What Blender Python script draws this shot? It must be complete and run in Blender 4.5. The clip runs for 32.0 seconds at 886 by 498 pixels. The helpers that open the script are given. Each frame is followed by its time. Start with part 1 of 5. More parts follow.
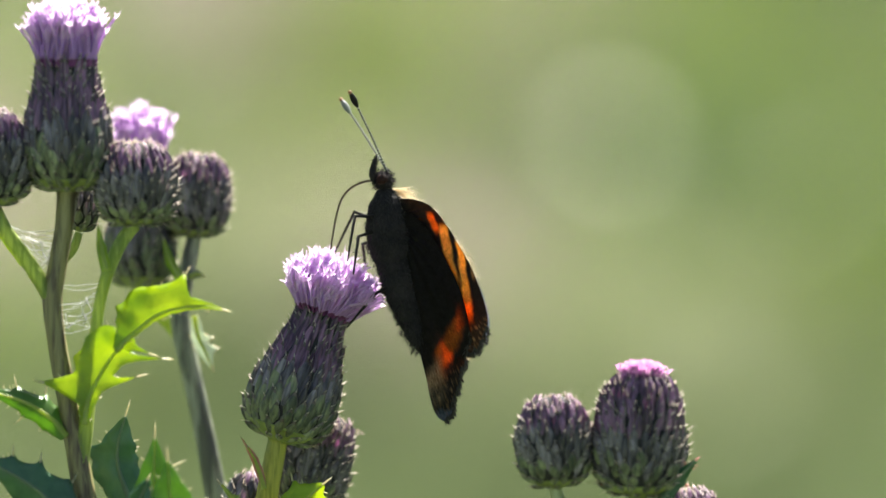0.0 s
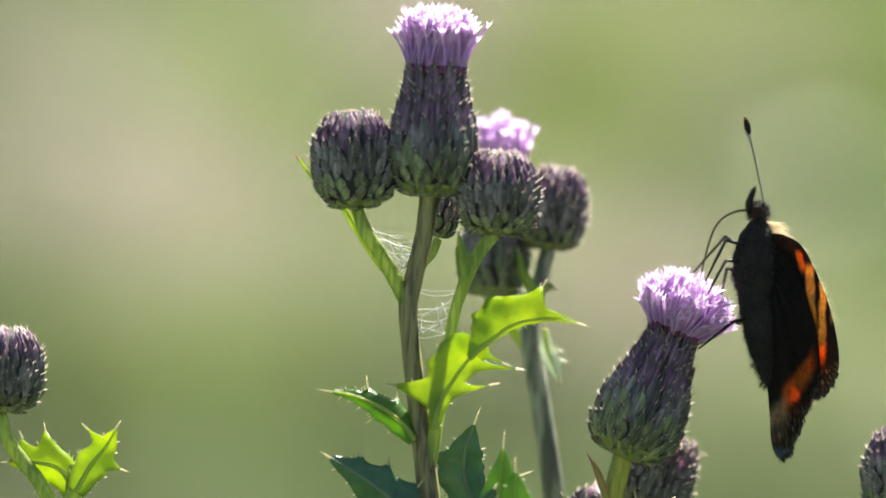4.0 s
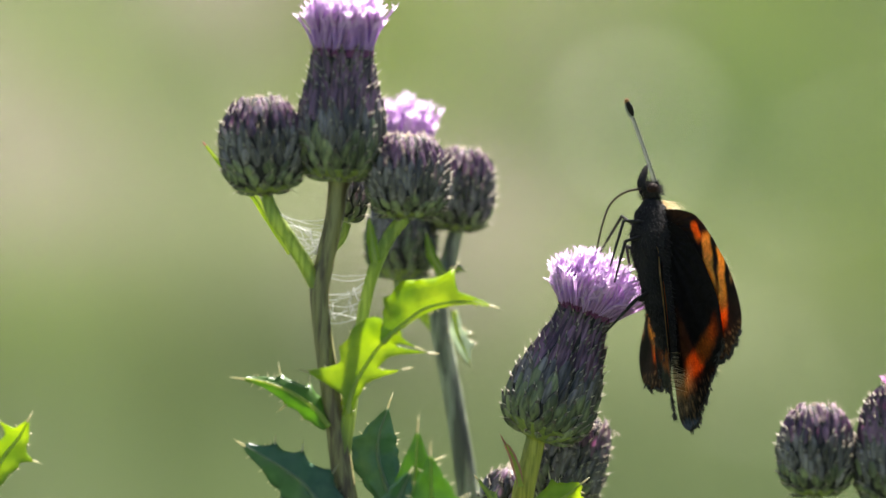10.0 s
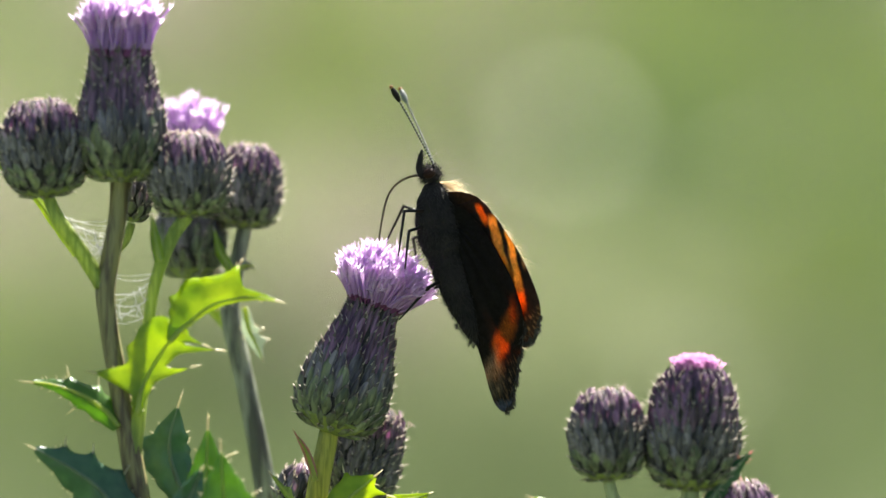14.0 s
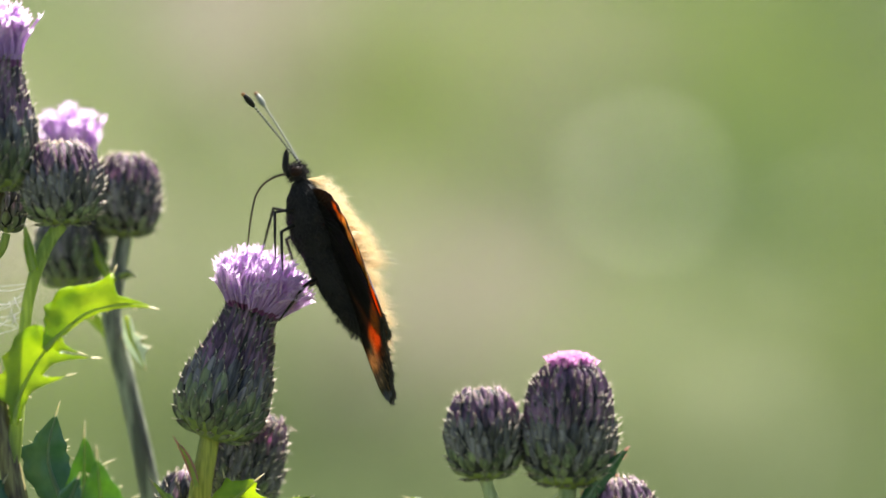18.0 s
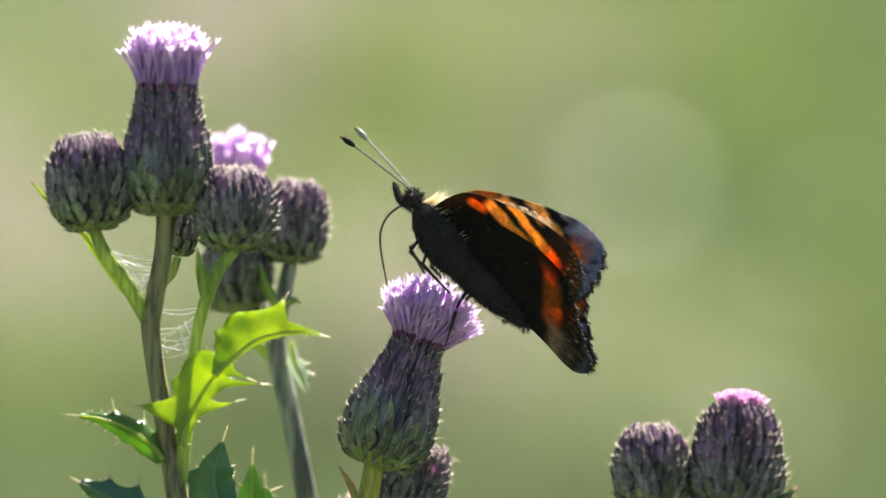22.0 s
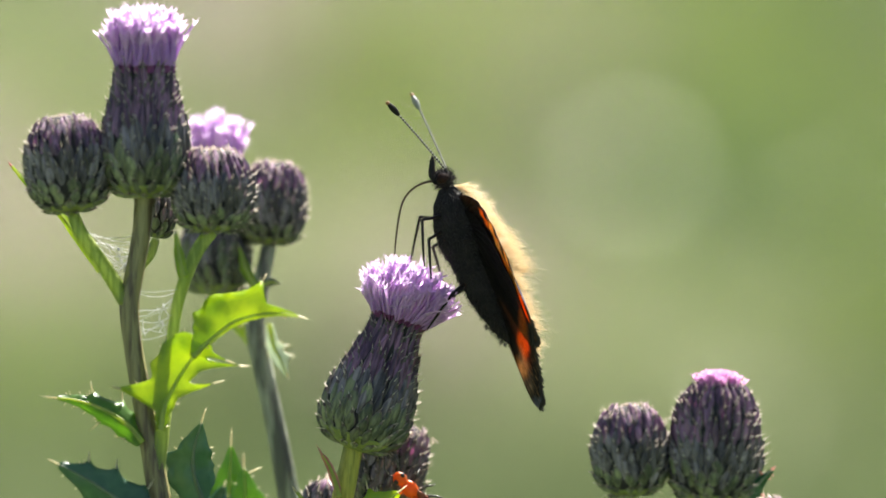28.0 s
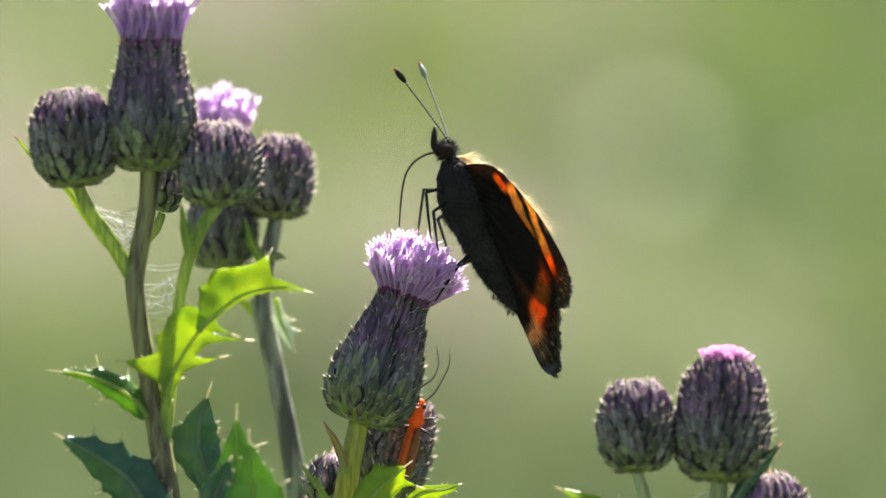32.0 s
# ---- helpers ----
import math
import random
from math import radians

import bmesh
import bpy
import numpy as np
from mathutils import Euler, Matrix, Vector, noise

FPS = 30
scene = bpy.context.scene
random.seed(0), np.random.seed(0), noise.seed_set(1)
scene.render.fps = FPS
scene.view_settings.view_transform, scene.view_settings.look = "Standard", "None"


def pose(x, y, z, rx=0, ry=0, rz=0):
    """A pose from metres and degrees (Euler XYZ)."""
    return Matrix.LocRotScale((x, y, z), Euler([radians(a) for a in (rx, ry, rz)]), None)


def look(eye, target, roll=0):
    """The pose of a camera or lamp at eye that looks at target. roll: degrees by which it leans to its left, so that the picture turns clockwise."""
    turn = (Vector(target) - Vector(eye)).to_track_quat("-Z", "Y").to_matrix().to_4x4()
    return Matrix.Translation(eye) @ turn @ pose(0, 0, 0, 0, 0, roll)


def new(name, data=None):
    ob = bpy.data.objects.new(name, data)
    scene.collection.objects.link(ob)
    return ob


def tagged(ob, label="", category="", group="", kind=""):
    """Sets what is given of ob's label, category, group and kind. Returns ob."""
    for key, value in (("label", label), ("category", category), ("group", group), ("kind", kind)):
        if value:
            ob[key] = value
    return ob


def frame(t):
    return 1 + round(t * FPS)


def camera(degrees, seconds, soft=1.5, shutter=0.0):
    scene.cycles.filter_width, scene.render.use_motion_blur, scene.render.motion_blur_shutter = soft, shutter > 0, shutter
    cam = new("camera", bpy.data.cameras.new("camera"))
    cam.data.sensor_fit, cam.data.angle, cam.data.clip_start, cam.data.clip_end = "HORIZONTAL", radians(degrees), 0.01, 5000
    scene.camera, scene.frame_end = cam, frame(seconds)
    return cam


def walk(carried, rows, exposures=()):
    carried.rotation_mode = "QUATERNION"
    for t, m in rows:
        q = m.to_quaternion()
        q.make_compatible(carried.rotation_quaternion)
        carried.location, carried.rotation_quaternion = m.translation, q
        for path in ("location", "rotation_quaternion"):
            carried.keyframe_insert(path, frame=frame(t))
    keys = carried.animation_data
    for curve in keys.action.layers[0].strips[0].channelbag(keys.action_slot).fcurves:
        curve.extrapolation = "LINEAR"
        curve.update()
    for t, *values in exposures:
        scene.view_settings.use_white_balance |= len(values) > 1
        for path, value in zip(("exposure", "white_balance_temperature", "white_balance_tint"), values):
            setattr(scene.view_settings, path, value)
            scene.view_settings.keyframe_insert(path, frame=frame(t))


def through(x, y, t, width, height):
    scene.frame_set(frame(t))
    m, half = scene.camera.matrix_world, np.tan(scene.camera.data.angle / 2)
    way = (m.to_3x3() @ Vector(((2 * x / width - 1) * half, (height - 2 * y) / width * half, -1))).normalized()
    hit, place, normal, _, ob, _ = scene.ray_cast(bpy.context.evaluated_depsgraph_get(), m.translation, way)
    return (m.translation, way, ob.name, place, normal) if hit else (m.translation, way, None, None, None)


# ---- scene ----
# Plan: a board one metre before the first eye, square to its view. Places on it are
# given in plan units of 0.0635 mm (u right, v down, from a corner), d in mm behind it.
UNIT = 2 * math.tan(radians(5.7 / 2)) / 1568
PITCH, HEIGHT = -5.0, 0.92
BOARD = Matrix.Translation((0, 0, HEIGHT)) @ pose(0, 0, 0, 90 + PITCH)   # x right, y up, z to the eye
EYE_POSE = BOARD @ Matrix.Translation((0, 0, 1.0))


def at(u, v, d=0.0):
    k = 1 + d / 1000
    return BOARD @ Vector(((u - 784) * UNIT * k, (441 - v) * UNIT * k, -d / 1000))


# ---- camera ----
cam = camera(5.7, 32.0, soft=1.5)
cam.data.dof.use_dof = True
cam.data.dof.focus_distance = 1.002
cam.data.dof.aperture_fstop = 14.5
cam.data.dof.aperture_blades = 0
# seconds, sideways and downward shift of the thistles in the view, their lean, nearness
PATH = [
    (0.0, 0.0, -0.0, -0.00, -0.0000),
    (0.5, -2.3, -6.4, -0.03, 0.0007),
    (1.0, 23.0, -10.5, 0.05, -0.0011),
    (1.5, 89.4, -8.9, 0.37, -0.0003),
    (2.0, 192.3, -3.5, 0.73, 0.0005),
    (2.5, 332.3, 10.8, 1.44, 0.0011),
    (3.0, 471.9, 27.1, 2.22, 0.0005),
    (3.5, 584.5, 41.9, 2.93, -0.0015),
    (4.0, 631.0, 47.2, 3.28, -0.0030),
    (4.5, 572.2, 34.9, 2.96, -0.0023),
    (5.0, 447.8, 11.1, 2.21, 0.0001),
    (5.5, 275.7, -16.4, 1.44, -0.0013),
    (6.0, 92.9, -45.5, 0.53, 0.0004),
    (6.5, -59.2, -69.9, -0.50, -0.0018),
    (7.0, -144.8, -83.5, -0.92, -0.0020),
    (7.5, -141.1, -86.5, -1.03, -0.0018),
    (8.0, -41.6, -76.8, -0.66, 0.0003),
    (8.5, 127.9, -53.7, 0.27, 0.0028),
    (9.0, 309.1, -25.2, 1.30, 0.0032),
    (9.5, 440.3, -1.8, 1.99, 0.0019),
    (10.0, 472.8, 7.9, 2.20, 0.0007),
    (10.5, 393.5, 1.3, 1.82, 0.0005),
    (11.0, 235.0, -18.5, 0.93, -0.0006),
    (11.5, 55.5, -37.8, 0.00, -0.0006),
    (12.0, -91.8, -51.3, -0.80, -0.0009),
    (12.5, -169.6, -56.7, -1.09, -0.0015),
    (13.0, -151.6, -52.2, -1.02, -0.0024),
    (13.5, -46.6, -35.7, -0.41, -0.0004),
    (14.0, 93.9, -13.8, 0.27, 0.0016),
    (14.5, 219.9, 7.2, 0.87, 0.0014),
    (15.0, 295.1, 21.1, 1.16, 0.0014),
    (15.5, 284.8, 23.2, 0.98, 0.0014),
    (16.0, 212.8, 17.5, 0.55, 0.0011),
    (16.5, 103.0, 7.8, 0.09, 0.0000),
    (17.0, -17.8, -2.5, -0.31, -0.0016),
    (17.5, -103.1, -8.7, -0.76, -0.0005),
    (18.0, -128.2, -9.1, -0.94, -0.0012),
    (18.5, -91.5, -4.0, -0.90, -0.0007),
    (19.0, -4.7, 10.5, -0.47, -0.0010),
    (19.5, 104.3, 29.1, 0.13, 0.0010),
    (20.0, 190.8, 45.0, 0.60, -0.0001),
    (20.5, 247.1, 56.0, 0.85, 0.0010),
    (21.0, 262.5, 60.6, 0.87, 0.0000),
    (21.5, 232.0, 58.5, 0.69, 0.0004),
    (22.0, 174.1, 49.0, 0.48, -0.0003),
    (22.5, 110.2, 37.2, 0.16, 0.0002),
    (23.0, 61.0, 29.5, -0.03, -0.0006),
    (23.5, 40.4, 23.1, -0.18, -0.0002),
    (24.0, 47.7, 20.9, -0.08, 0.0003),
    (24.5, 78.9, 22.1, 0.06, 0.0005),
    (25.0, 124.8, 25.6, 0.24, 0.0010),
    (25.5, 172.5, 30.0, 0.46, 0.0007),
    (26.0, 208.5, 33.3, 0.67, 0.0003),
    (26.5, 221.5, 34.1, 0.81, -0.0002),
    (27.0, 211.5, 31.5, 0.83, -0.0006),
    (27.5, 179.1, 24.7, 0.64, -0.0005),
    (28.0, 135.6, 15.4, 0.33, -0.0002),
    (28.5, 92.0, 6.6, 0.11, -0.0011),
    (29.0, 63.7, -3.2, -0.13, 0.0005),
    (29.5, 59.9, -9.1, -0.07, -0.0008),
    (30.0, 81.4, -12.6, 0.04, 0.0004),
    (30.5, 116.1, -13.8, 0.26, 0.0002),
    (31.0, 149.1, -15.3, 0.52, 0.0011),
    (31.5, 159.6, -20.8, 0.54, 0.0012),
    (32.0, 147.5, -29.0, 0.49, 0.0019),
]
# seconds, how far the camera's turning carries the whole view right and down
PAN = [
    (0.0, 0, 0), (1.0, 58, -10), (2.0, 142, 9), (2.5, 194, 21), (3.5, 322, 51), (4.5, 388, 66), (5.0, 351, 50), (6.0, 169, 17), (7.0, 24, -33),
    (8.0, -41, -53), (9.0, -16, -62), (10.0, 50, -33), (11.0, 70, 6), (12.0, 27, 21), (13.0, -38, 12), (14.0, -72, -8), (14.5, -66, -8), (15.5, -42, 14),
    (16.5, -10, 42), (17.0, 6, 53), (18.0, 58, 78), (19.0, 96, 89), (20.0, 97, 91), (21.0, 66, 87), (22.0, 43, 79), (23.0, 45, 77), (24.0, 56, 75),
    (25.0, 55, 74), (26.5, 48, 68), (27.5, 41, 60), (28.0, 39, 53), (29.0, 32, 29), (30.0, 36, 17), (31.0, 59, 13), (32.0, 74, 17)]
CAMERA_LEAN = 0.0052      # degrees of lean for each unit of turning


def along(rows, t):
    """The rows' values at t, on a smooth run through them."""
    k = max(i for i in range(len(rows) - 1) if rows[i][0] <= t) if t > 0 else 0
    p, q, r, w = rows[max(k - 1, 0)], rows[k], rows[k + 1], rows[min(k + 2, len(rows) - 1)]
    span = r[0] - q[0]
    x = (t - q[0]) / span
    out = []
    for i in range(1, len(q)):
        m0 = (r[i] - p[i]) / (r[0] - p[0]) * span
        m1 = (w[i] - q[i]) / (w[0] - q[0]) * span
        out.append((2 * x ** 3 - 3 * x ** 2 + 1) * q[i] + (x ** 3 - 2 * x ** 2 + x) * m0 + (3 * x ** 2 - 2 * x ** 3) * r[i] + (x ** 3 - x ** 2) * m1)
    return out


def eye_at(t):
    px, py = along(PAN, t)
    return EYE_POSE @ pose(0, 0, 0, 0, 0, CAMERA_LEAN * px) @ pose(0, 0, 0, math.degrees(py * UNIT), math.degrees(px * UNIT), 0)


def sway(t):
    """How the wind has moved the thistles, and all that sits on them, from where they stand at the start."""
    (px, py), (a, c, lean, near) = along(PAN, t), along(PATH, t)
    return EYE_POSE @ pose(0, 0, 0, 0, 0, CAMERA_LEAN * px) @ Matrix.Translation(((a - px) * UNIT, -(c - py) * UNIT, near)) \
        @ pose(0, 0, 0, 0, 0, -lean) @ EYE_POSE.inverted()


TIMES = [i / 4 for i in range(129)]
walk(cam, [(t, eye_at(t)) for t in TIMES])

# ---- light ----
SUN_TO = Vector((0.24, 0.50, 0.84)).normalized()
sun = new("sun", bpy.data.lights.new("sun", "SUN"))
sun.data.energy, sun.data.angle, sun.data.color = 5.0, radians(0.6), (1.0, 0.95, 0.87)
sun.matrix_world = look(SUN_TO * 10, (0, 0, 0))
world = bpy.data.worlds.new("world")
scene.world = world
world.use_nodes = True
wn = world.node_tree.nodes
sky = wn.new("ShaderNodeTexSky")
sky.sky_type, sky.sun_disc = "NISHITA", False
sky.sun_elevation = math.asin(SUN_TO.z)
sky.sun_rotation = math.atan2(SUN_TO.x, SUN_TO.y)
world.node_tree.links.new(sky.outputs[0], wn["Background"].inputs[0])
wn["Background"].inputs[1].default_value = 0.042
scene.view_settings.exposure = 1.76


# ---- materials ----
def material(name, base, rough=0.6, vary=None, scale=400.0, mottle=60.0, bump=0.0, through=0.0, through_tint=None,
             random_by=0.0, attribute="", spec=0.5, detail=4.0, stretch=None, contrast=0.28):
    """base and vary: the two tones that two scales of noise mix; through: share of light let through the leaf."""
    m = bpy.data.materials.new(name)
    m.use_nodes = True
    nt, n = m.node_tree, m.node_tree.nodes
    bsdf, out = n["Principled BSDF"], n["Material Output"]
    co = n.new("ShaderNodeTexCoord")
    fine = n.new("ShaderNodeTexNoise")
    fine.inputs["Scale"].default_value, fine.inputs["Detail"].default_value = scale, detail
    broad = n.new("ShaderNodeTexNoise")
    broad.inputs["Scale"].default_value, broad.inputs["Detail"].default_value = mottle, 2.0
    where = co.outputs["Object"]
    if stretch:
        mp = n.new("ShaderNodeMapping")
        mp.inputs["Scale"].default_value = stretch
        nt.links.new(where, mp.inputs["Vector"])
        where = mp.outputs["Vector"]
    for t in (fine, broad):
        nt.links.new(where, t.inputs["Vector"])
    mean = n.new("ShaderNodeMath")
    mean.operation = "ADD"
    nt.links.new(fine.outputs["Fac"], mean.inputs[0])
    nt.links.new(broad.outputs["Fac"], mean.inputs[1])
    ramp = n.new("ShaderNodeMapRange")
    ramp.inputs["From Min"].default_value, ramp.inputs["From Max"].default_value = 1 - contrast, 1 + contrast
    nt.links.new(mean.outputs[0], ramp.inputs["Value"])
    mix = n.new("ShaderNodeMix")
    mix.data_type = "RGBA"
    nt.links.new(ramp.outputs[0], mix.inputs["Factor"])
    if attribute:
        at_node = n.new("ShaderNodeVertexColor")
        at_node.layer_name = attribute
        dark = n.new("ShaderNodeMix")
        dark.data_type, dark.blend_type = "RGBA", "MULTIPLY"
        dark.inputs["Factor"].default_value = 1.0
        dark.inputs["B"].default_value = (*(vary or (0.75, 0.75, 0.75)), 1)
        nt.links.new(at_node.outputs["Color"], dark.inputs["A"])
        nt.links.new(at_node.outputs["Color"], mix.inputs["A"])
        nt.links.new(dark.outputs["Result"], mix.inputs["B"])
    else:
        mix.inputs["A"].default_value = (*base, 1)
        mix.inputs["B"].default_value = (*(vary or [c * 0.65 for c in base]), 1)
    colour = mix.outputs["Result"]
    if random_by:
        info = n.new("ShaderNodeObjectInfo")
        hsv = n.new("ShaderNodeHueSaturation")
        vr = n.new("ShaderNodeMapRange")
        vr.inputs["To Min"].default_value, vr.inputs["To Max"].default_value = 1 - random_by, 1 + random_by
        nt.links.new(info.outputs["Random"], vr.inputs["Value"])
        nt.links.new(vr.outputs[0], hsv.inputs["Value"])
        nt.links.new(colour, hsv.inputs["Color"])
        colour = hsv.outputs["Color"]
    nt.links.new(colour, bsdf.inputs["Base Color"])
    bsdf.inputs["Roughness"].default_value = rough
    bsdf.inputs["Specular IOR Level"].default_value = spec
    if bump:
        bp = n.new("ShaderNodeBump")
        bp.inputs["Strength"].default_value, bp.inputs["Distance"].default_value = bump, 0.0002
        nt.links.new(fine.outputs["Fac"], bp.inputs["Height"])
        nt.links.new(bp.outputs[0], bsdf.inputs["Normal"])
    if through:
        tr = n.new("ShaderNodeBsdfTranslucent")
        if through_tint:
            mul = n.new("ShaderNodeMix")
            mul.data_type, mul.blend_type = "RGBA", "MULTIPLY"
            mul.inputs["Factor"].default_value = 1.0
            mul.inputs["B"].default_value = (*through_tint, 1)
            nt.links.new(colour, mul.inputs["A"])
            nt.links.new(mul.outputs["Result"], tr.inputs["Color"])
        else:
            nt.links.new(colour, tr.inputs["Color"])
        ms = n.new("ShaderNodeMixShader")
        ms.inputs[0].default_value = through
        nt.links.new(bsdf.outputs[0], ms.inputs[1])
        nt.links.new(tr.outputs[0], ms.inputs[2])
        nt.links.new(ms.outputs[0], out.inputs["Surface"])
    return m


M_STEM = material("stem", (0.30, 0.27, 0.12), 0.45, (0.085, 0.058, 0.040), 2200, 420, 0.8, stretch=(1, 1, 0.04), contrast=0.15, through=0.12)

M_STEM_GREEN = material("stem_green", (0.48, 0.55, 0.17), 0.42, (0.25, 0.33, 0.09), 2600, 700, 0.8, stretch=(1, 1, 0.05), contrast=0.14, through=0.45, through_tint=(1.4, 1.4, 0.7))
M_STEM_YELLOW = material("stem_yellow", (0.56, 0.54, 0.13), 0.42, (0.30, 0.31, 0.07), 2600, 700, 0.8, stretch=(1, 1, 0.05), contrast=0.14, through=0.4, through_tint=(1.4, 1.4, 0.7))
M_STEM_PALE = material("stem_pale", (0.56, 0.60, 0.36), 0.45, (0.30, 0.35, 0.19), 2600, 700, 0.8, stretch=(1, 1, 0.05), contrast=0.14, through=0.35)
M_STEM_GREY = material("stem_grey", (0.40, 0.42, 0.32), 0.5, (0.12, 0.125, 0.10), 1800, 700, 0.7, stretch=(1, 1, 0.05), contrast=0.13, through=0.12)
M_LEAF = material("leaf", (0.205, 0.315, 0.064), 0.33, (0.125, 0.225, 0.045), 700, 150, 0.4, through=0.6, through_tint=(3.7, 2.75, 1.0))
# Darker copies of leaf: shade on the lower leaves is put into their colour
M_LEAF_SHADED = material("leaf_shaded", (0.090, 0.175, 0.105), 0.24, (0.050, 0.115, 0.068), 700, 150, 0.6, through=0.25, through_tint=(1.8, 2.0, 0.5))
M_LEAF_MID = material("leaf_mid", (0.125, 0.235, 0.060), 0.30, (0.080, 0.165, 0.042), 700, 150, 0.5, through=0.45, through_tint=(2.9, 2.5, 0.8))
M_LEAF_PALE = material("leaf_pale", (0.72, 0.78, 0.64), 0.4, (0.54, 0.60, 0.46), 900, 200, 0.3, through=0.6)
M_SPINE = material("spine", (0.80, 0.76, 0.52), 0.4, (0.68, 0.60, 0.40), 900, 200, through=0.6)
M_RIB = material("leaf_rib", (0.55, 0.60, 0.22), 0.4, (0.42, 0.50, 0.16), 900, 200, through=0.65, through_tint=(1.3, 1.3, 0.7))
M_RIB_DARK = material("leaf_rib_dark", (0.20, 0.28, 0.17), 0.4, (0.13, 0.20, 0.11), 900, 200, through=0.3)
M_SPINE_RED = material("spine_red", (0.66, 0.22, 0.24), 0.4, (0.7, 0.38, 0.28), 900, 200, through=0.55)
M_BRACT_LOW = material("bract_low", (0.240, 0.260, 0.150), 0.40, (0.060, 0.074, 0.052), 2400, 600, 0.6, random_by=0.38, stretch=(1, 1, 0.15), contrast=0.17, through=0.14)
M_BRACT_MID = material("bract_mid", (0.240, 0.218, 0.245), 0.34, (0.054, 0.049, 0.062), 2400, 600, 0.6, random_by=0.40, stretch=(1, 1, 0.15), contrast=0.17, through=0.2, through_tint=(1.5, 0.7, 1.05))
M_BRACT_TOP = material("bract_top", (0.305, 0.182, 0.295), 0.32, (0.082, 0.048, 0.088), 2400, 600, 0.6, random_by=0.40, stretch=(1, 1, 0.15), contrast=0.17, through=0.28, through_tint=(2.0, 0.75, 1.3))
# Closing scales: pale hairs, with light on the bud's top put into the colour
M_BRACT_SUNLIT = material("bract_sunlit", (0.72, 0.57, 0.64), 0.4, (0.32, 0.17, 0.29), 2400, 600, 0.5, random_by=0.35, stretch=(1, 1, 0.15), contrast=0.17, through=0.45)
M_BRACT_END = material("bract_end", (0.075, 0.050, 0.048), 0.5, (0.16, 0.13, 0.11), 2400, 500, random_by=0.35)
# Near-black: shade in the gaps between bracts is put into this colour
M_CORE_SHADE = material("head_core_shade", (0.02, 0.016, 0.018), 0.8, (0.012, 0.010, 0.012), 1500, 300)
M_CUP = material("receptacle", (0.40, 0.44, 0.13), 0.45, (0.24, 0.30, 0.09), 2400, 600, 0.5, through=0.35)
M_RIM = material("bract_rim", (0.33, 0.30, 0.27), 0.5, (0.13, 0.115, 0.115), 1500, 300, through=0.35, random_by=0.4)
M_TIP = material("bract_tip", (0.76, 0.68, 0.58), 0.4, (0.60, 0.50, 0.44), 1500, 300, through=0.6)
# Paler than the middle tone: sun on the floret tops put into the colour
M_FLORET_SUNLIT = material("floret", (0.92, 0.75, 0.95), 0.5, (0.84, 0.60, 0.91), 1500, 300, through=0.64)
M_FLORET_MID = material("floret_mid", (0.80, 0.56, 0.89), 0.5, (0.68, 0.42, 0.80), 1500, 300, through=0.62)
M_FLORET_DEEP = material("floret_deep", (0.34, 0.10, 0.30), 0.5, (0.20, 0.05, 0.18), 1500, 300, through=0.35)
M_FLORET_PINK = material("floret_pink", (0.86, 0.50, 0.80), 0.5, (0.74, 0.34, 0.68), 1500, 300, through=0.5)
M_WEB = material("web", (0.8, 0.8, 0.78), 0.3, (0.7, 0.7, 0.7), 500, 100, through=0.3)
M_WING = material("wing", (0.5, 0.2, 0.05), 0.6, (0.55, 0.50, 0.46), 5200, 1400, 0.35, through=0.55, through_tint=(1.25, 1.0, 0.7),
                  attribute="pattern", spec=0.2)
M_BODY = material("body_dark", (0.016, 0.014, 0.015), 0.85, (0.034, 0.029, 0.029), 2500, 500, 0.6, spec=0.12)
M_HAIR_DARK = material("hair_dark", (0.030, 0.027, 0.027), 0.6, (0.05, 0.044, 0.04), 2500, 500, spec=0.25)
# Whitened gold: part of the hair's sunlit brightness is put into its colour
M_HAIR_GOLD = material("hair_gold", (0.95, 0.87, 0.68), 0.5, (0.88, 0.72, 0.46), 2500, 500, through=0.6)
M_EYE = material("eye", (0.022, 0.010, 0.008), 0.6, (0.05, 0.02, 0.014), 4000, 800, spec=0.15)
M_ANT = material("antenna", (0.006, 0.005, 0.005), 0.6, (0.022, 0.02, 0.018), 6500, 900, detail=1.0, spec=0.12)
# Far antenna: sun on its inner side is put into this paler tone
M_ANT_SUNLIT = material("antenna_sunlit", (0.30, 0.32, 0.27), 0.5, (0.10, 0.10, 0.09), 6500, 900, detail=1.0)
M_ANT_BAND = material("antenna_band", (0.42, 0.42, 0.36), 0.5, (0.30, 0.30, 0.26), 2500, 800)
M_ANT_TIP = material("antenna_tip", (0.34, 0.16, 0.05), 0.5, (0.28, 0.12, 0.04), 2500, 800)
M_LEG = material("leg", (0.010, 0.008, 0.008), 0.5, (0.03, 0.025, 0.02), 2500, 400, spec=0.25)
M_TONGUE = material("tongue", (0.10, 0.06, 0.03), 0.4, (0.06, 0.04, 0.02), 2500, 400)
M_BEETLE = material("beetle", (0.86, 0.22, 0.02), 0.3, (0.70, 0.12, 0.012), 1500, 300, 0.2, through=0.45)
M_BEETLE_BROWN = material("beetle_brown", (0.40, 0.12, 0.03), 0.35, (0.24, 0.07, 0.02), 1500, 300, 0.2, through=0.3)
M_BEETLE_DARK = material("beetle_dark", (0.02, 0.016, 0.014), 0.4, (0.04, 0.03, 0.02), 1500, 300)


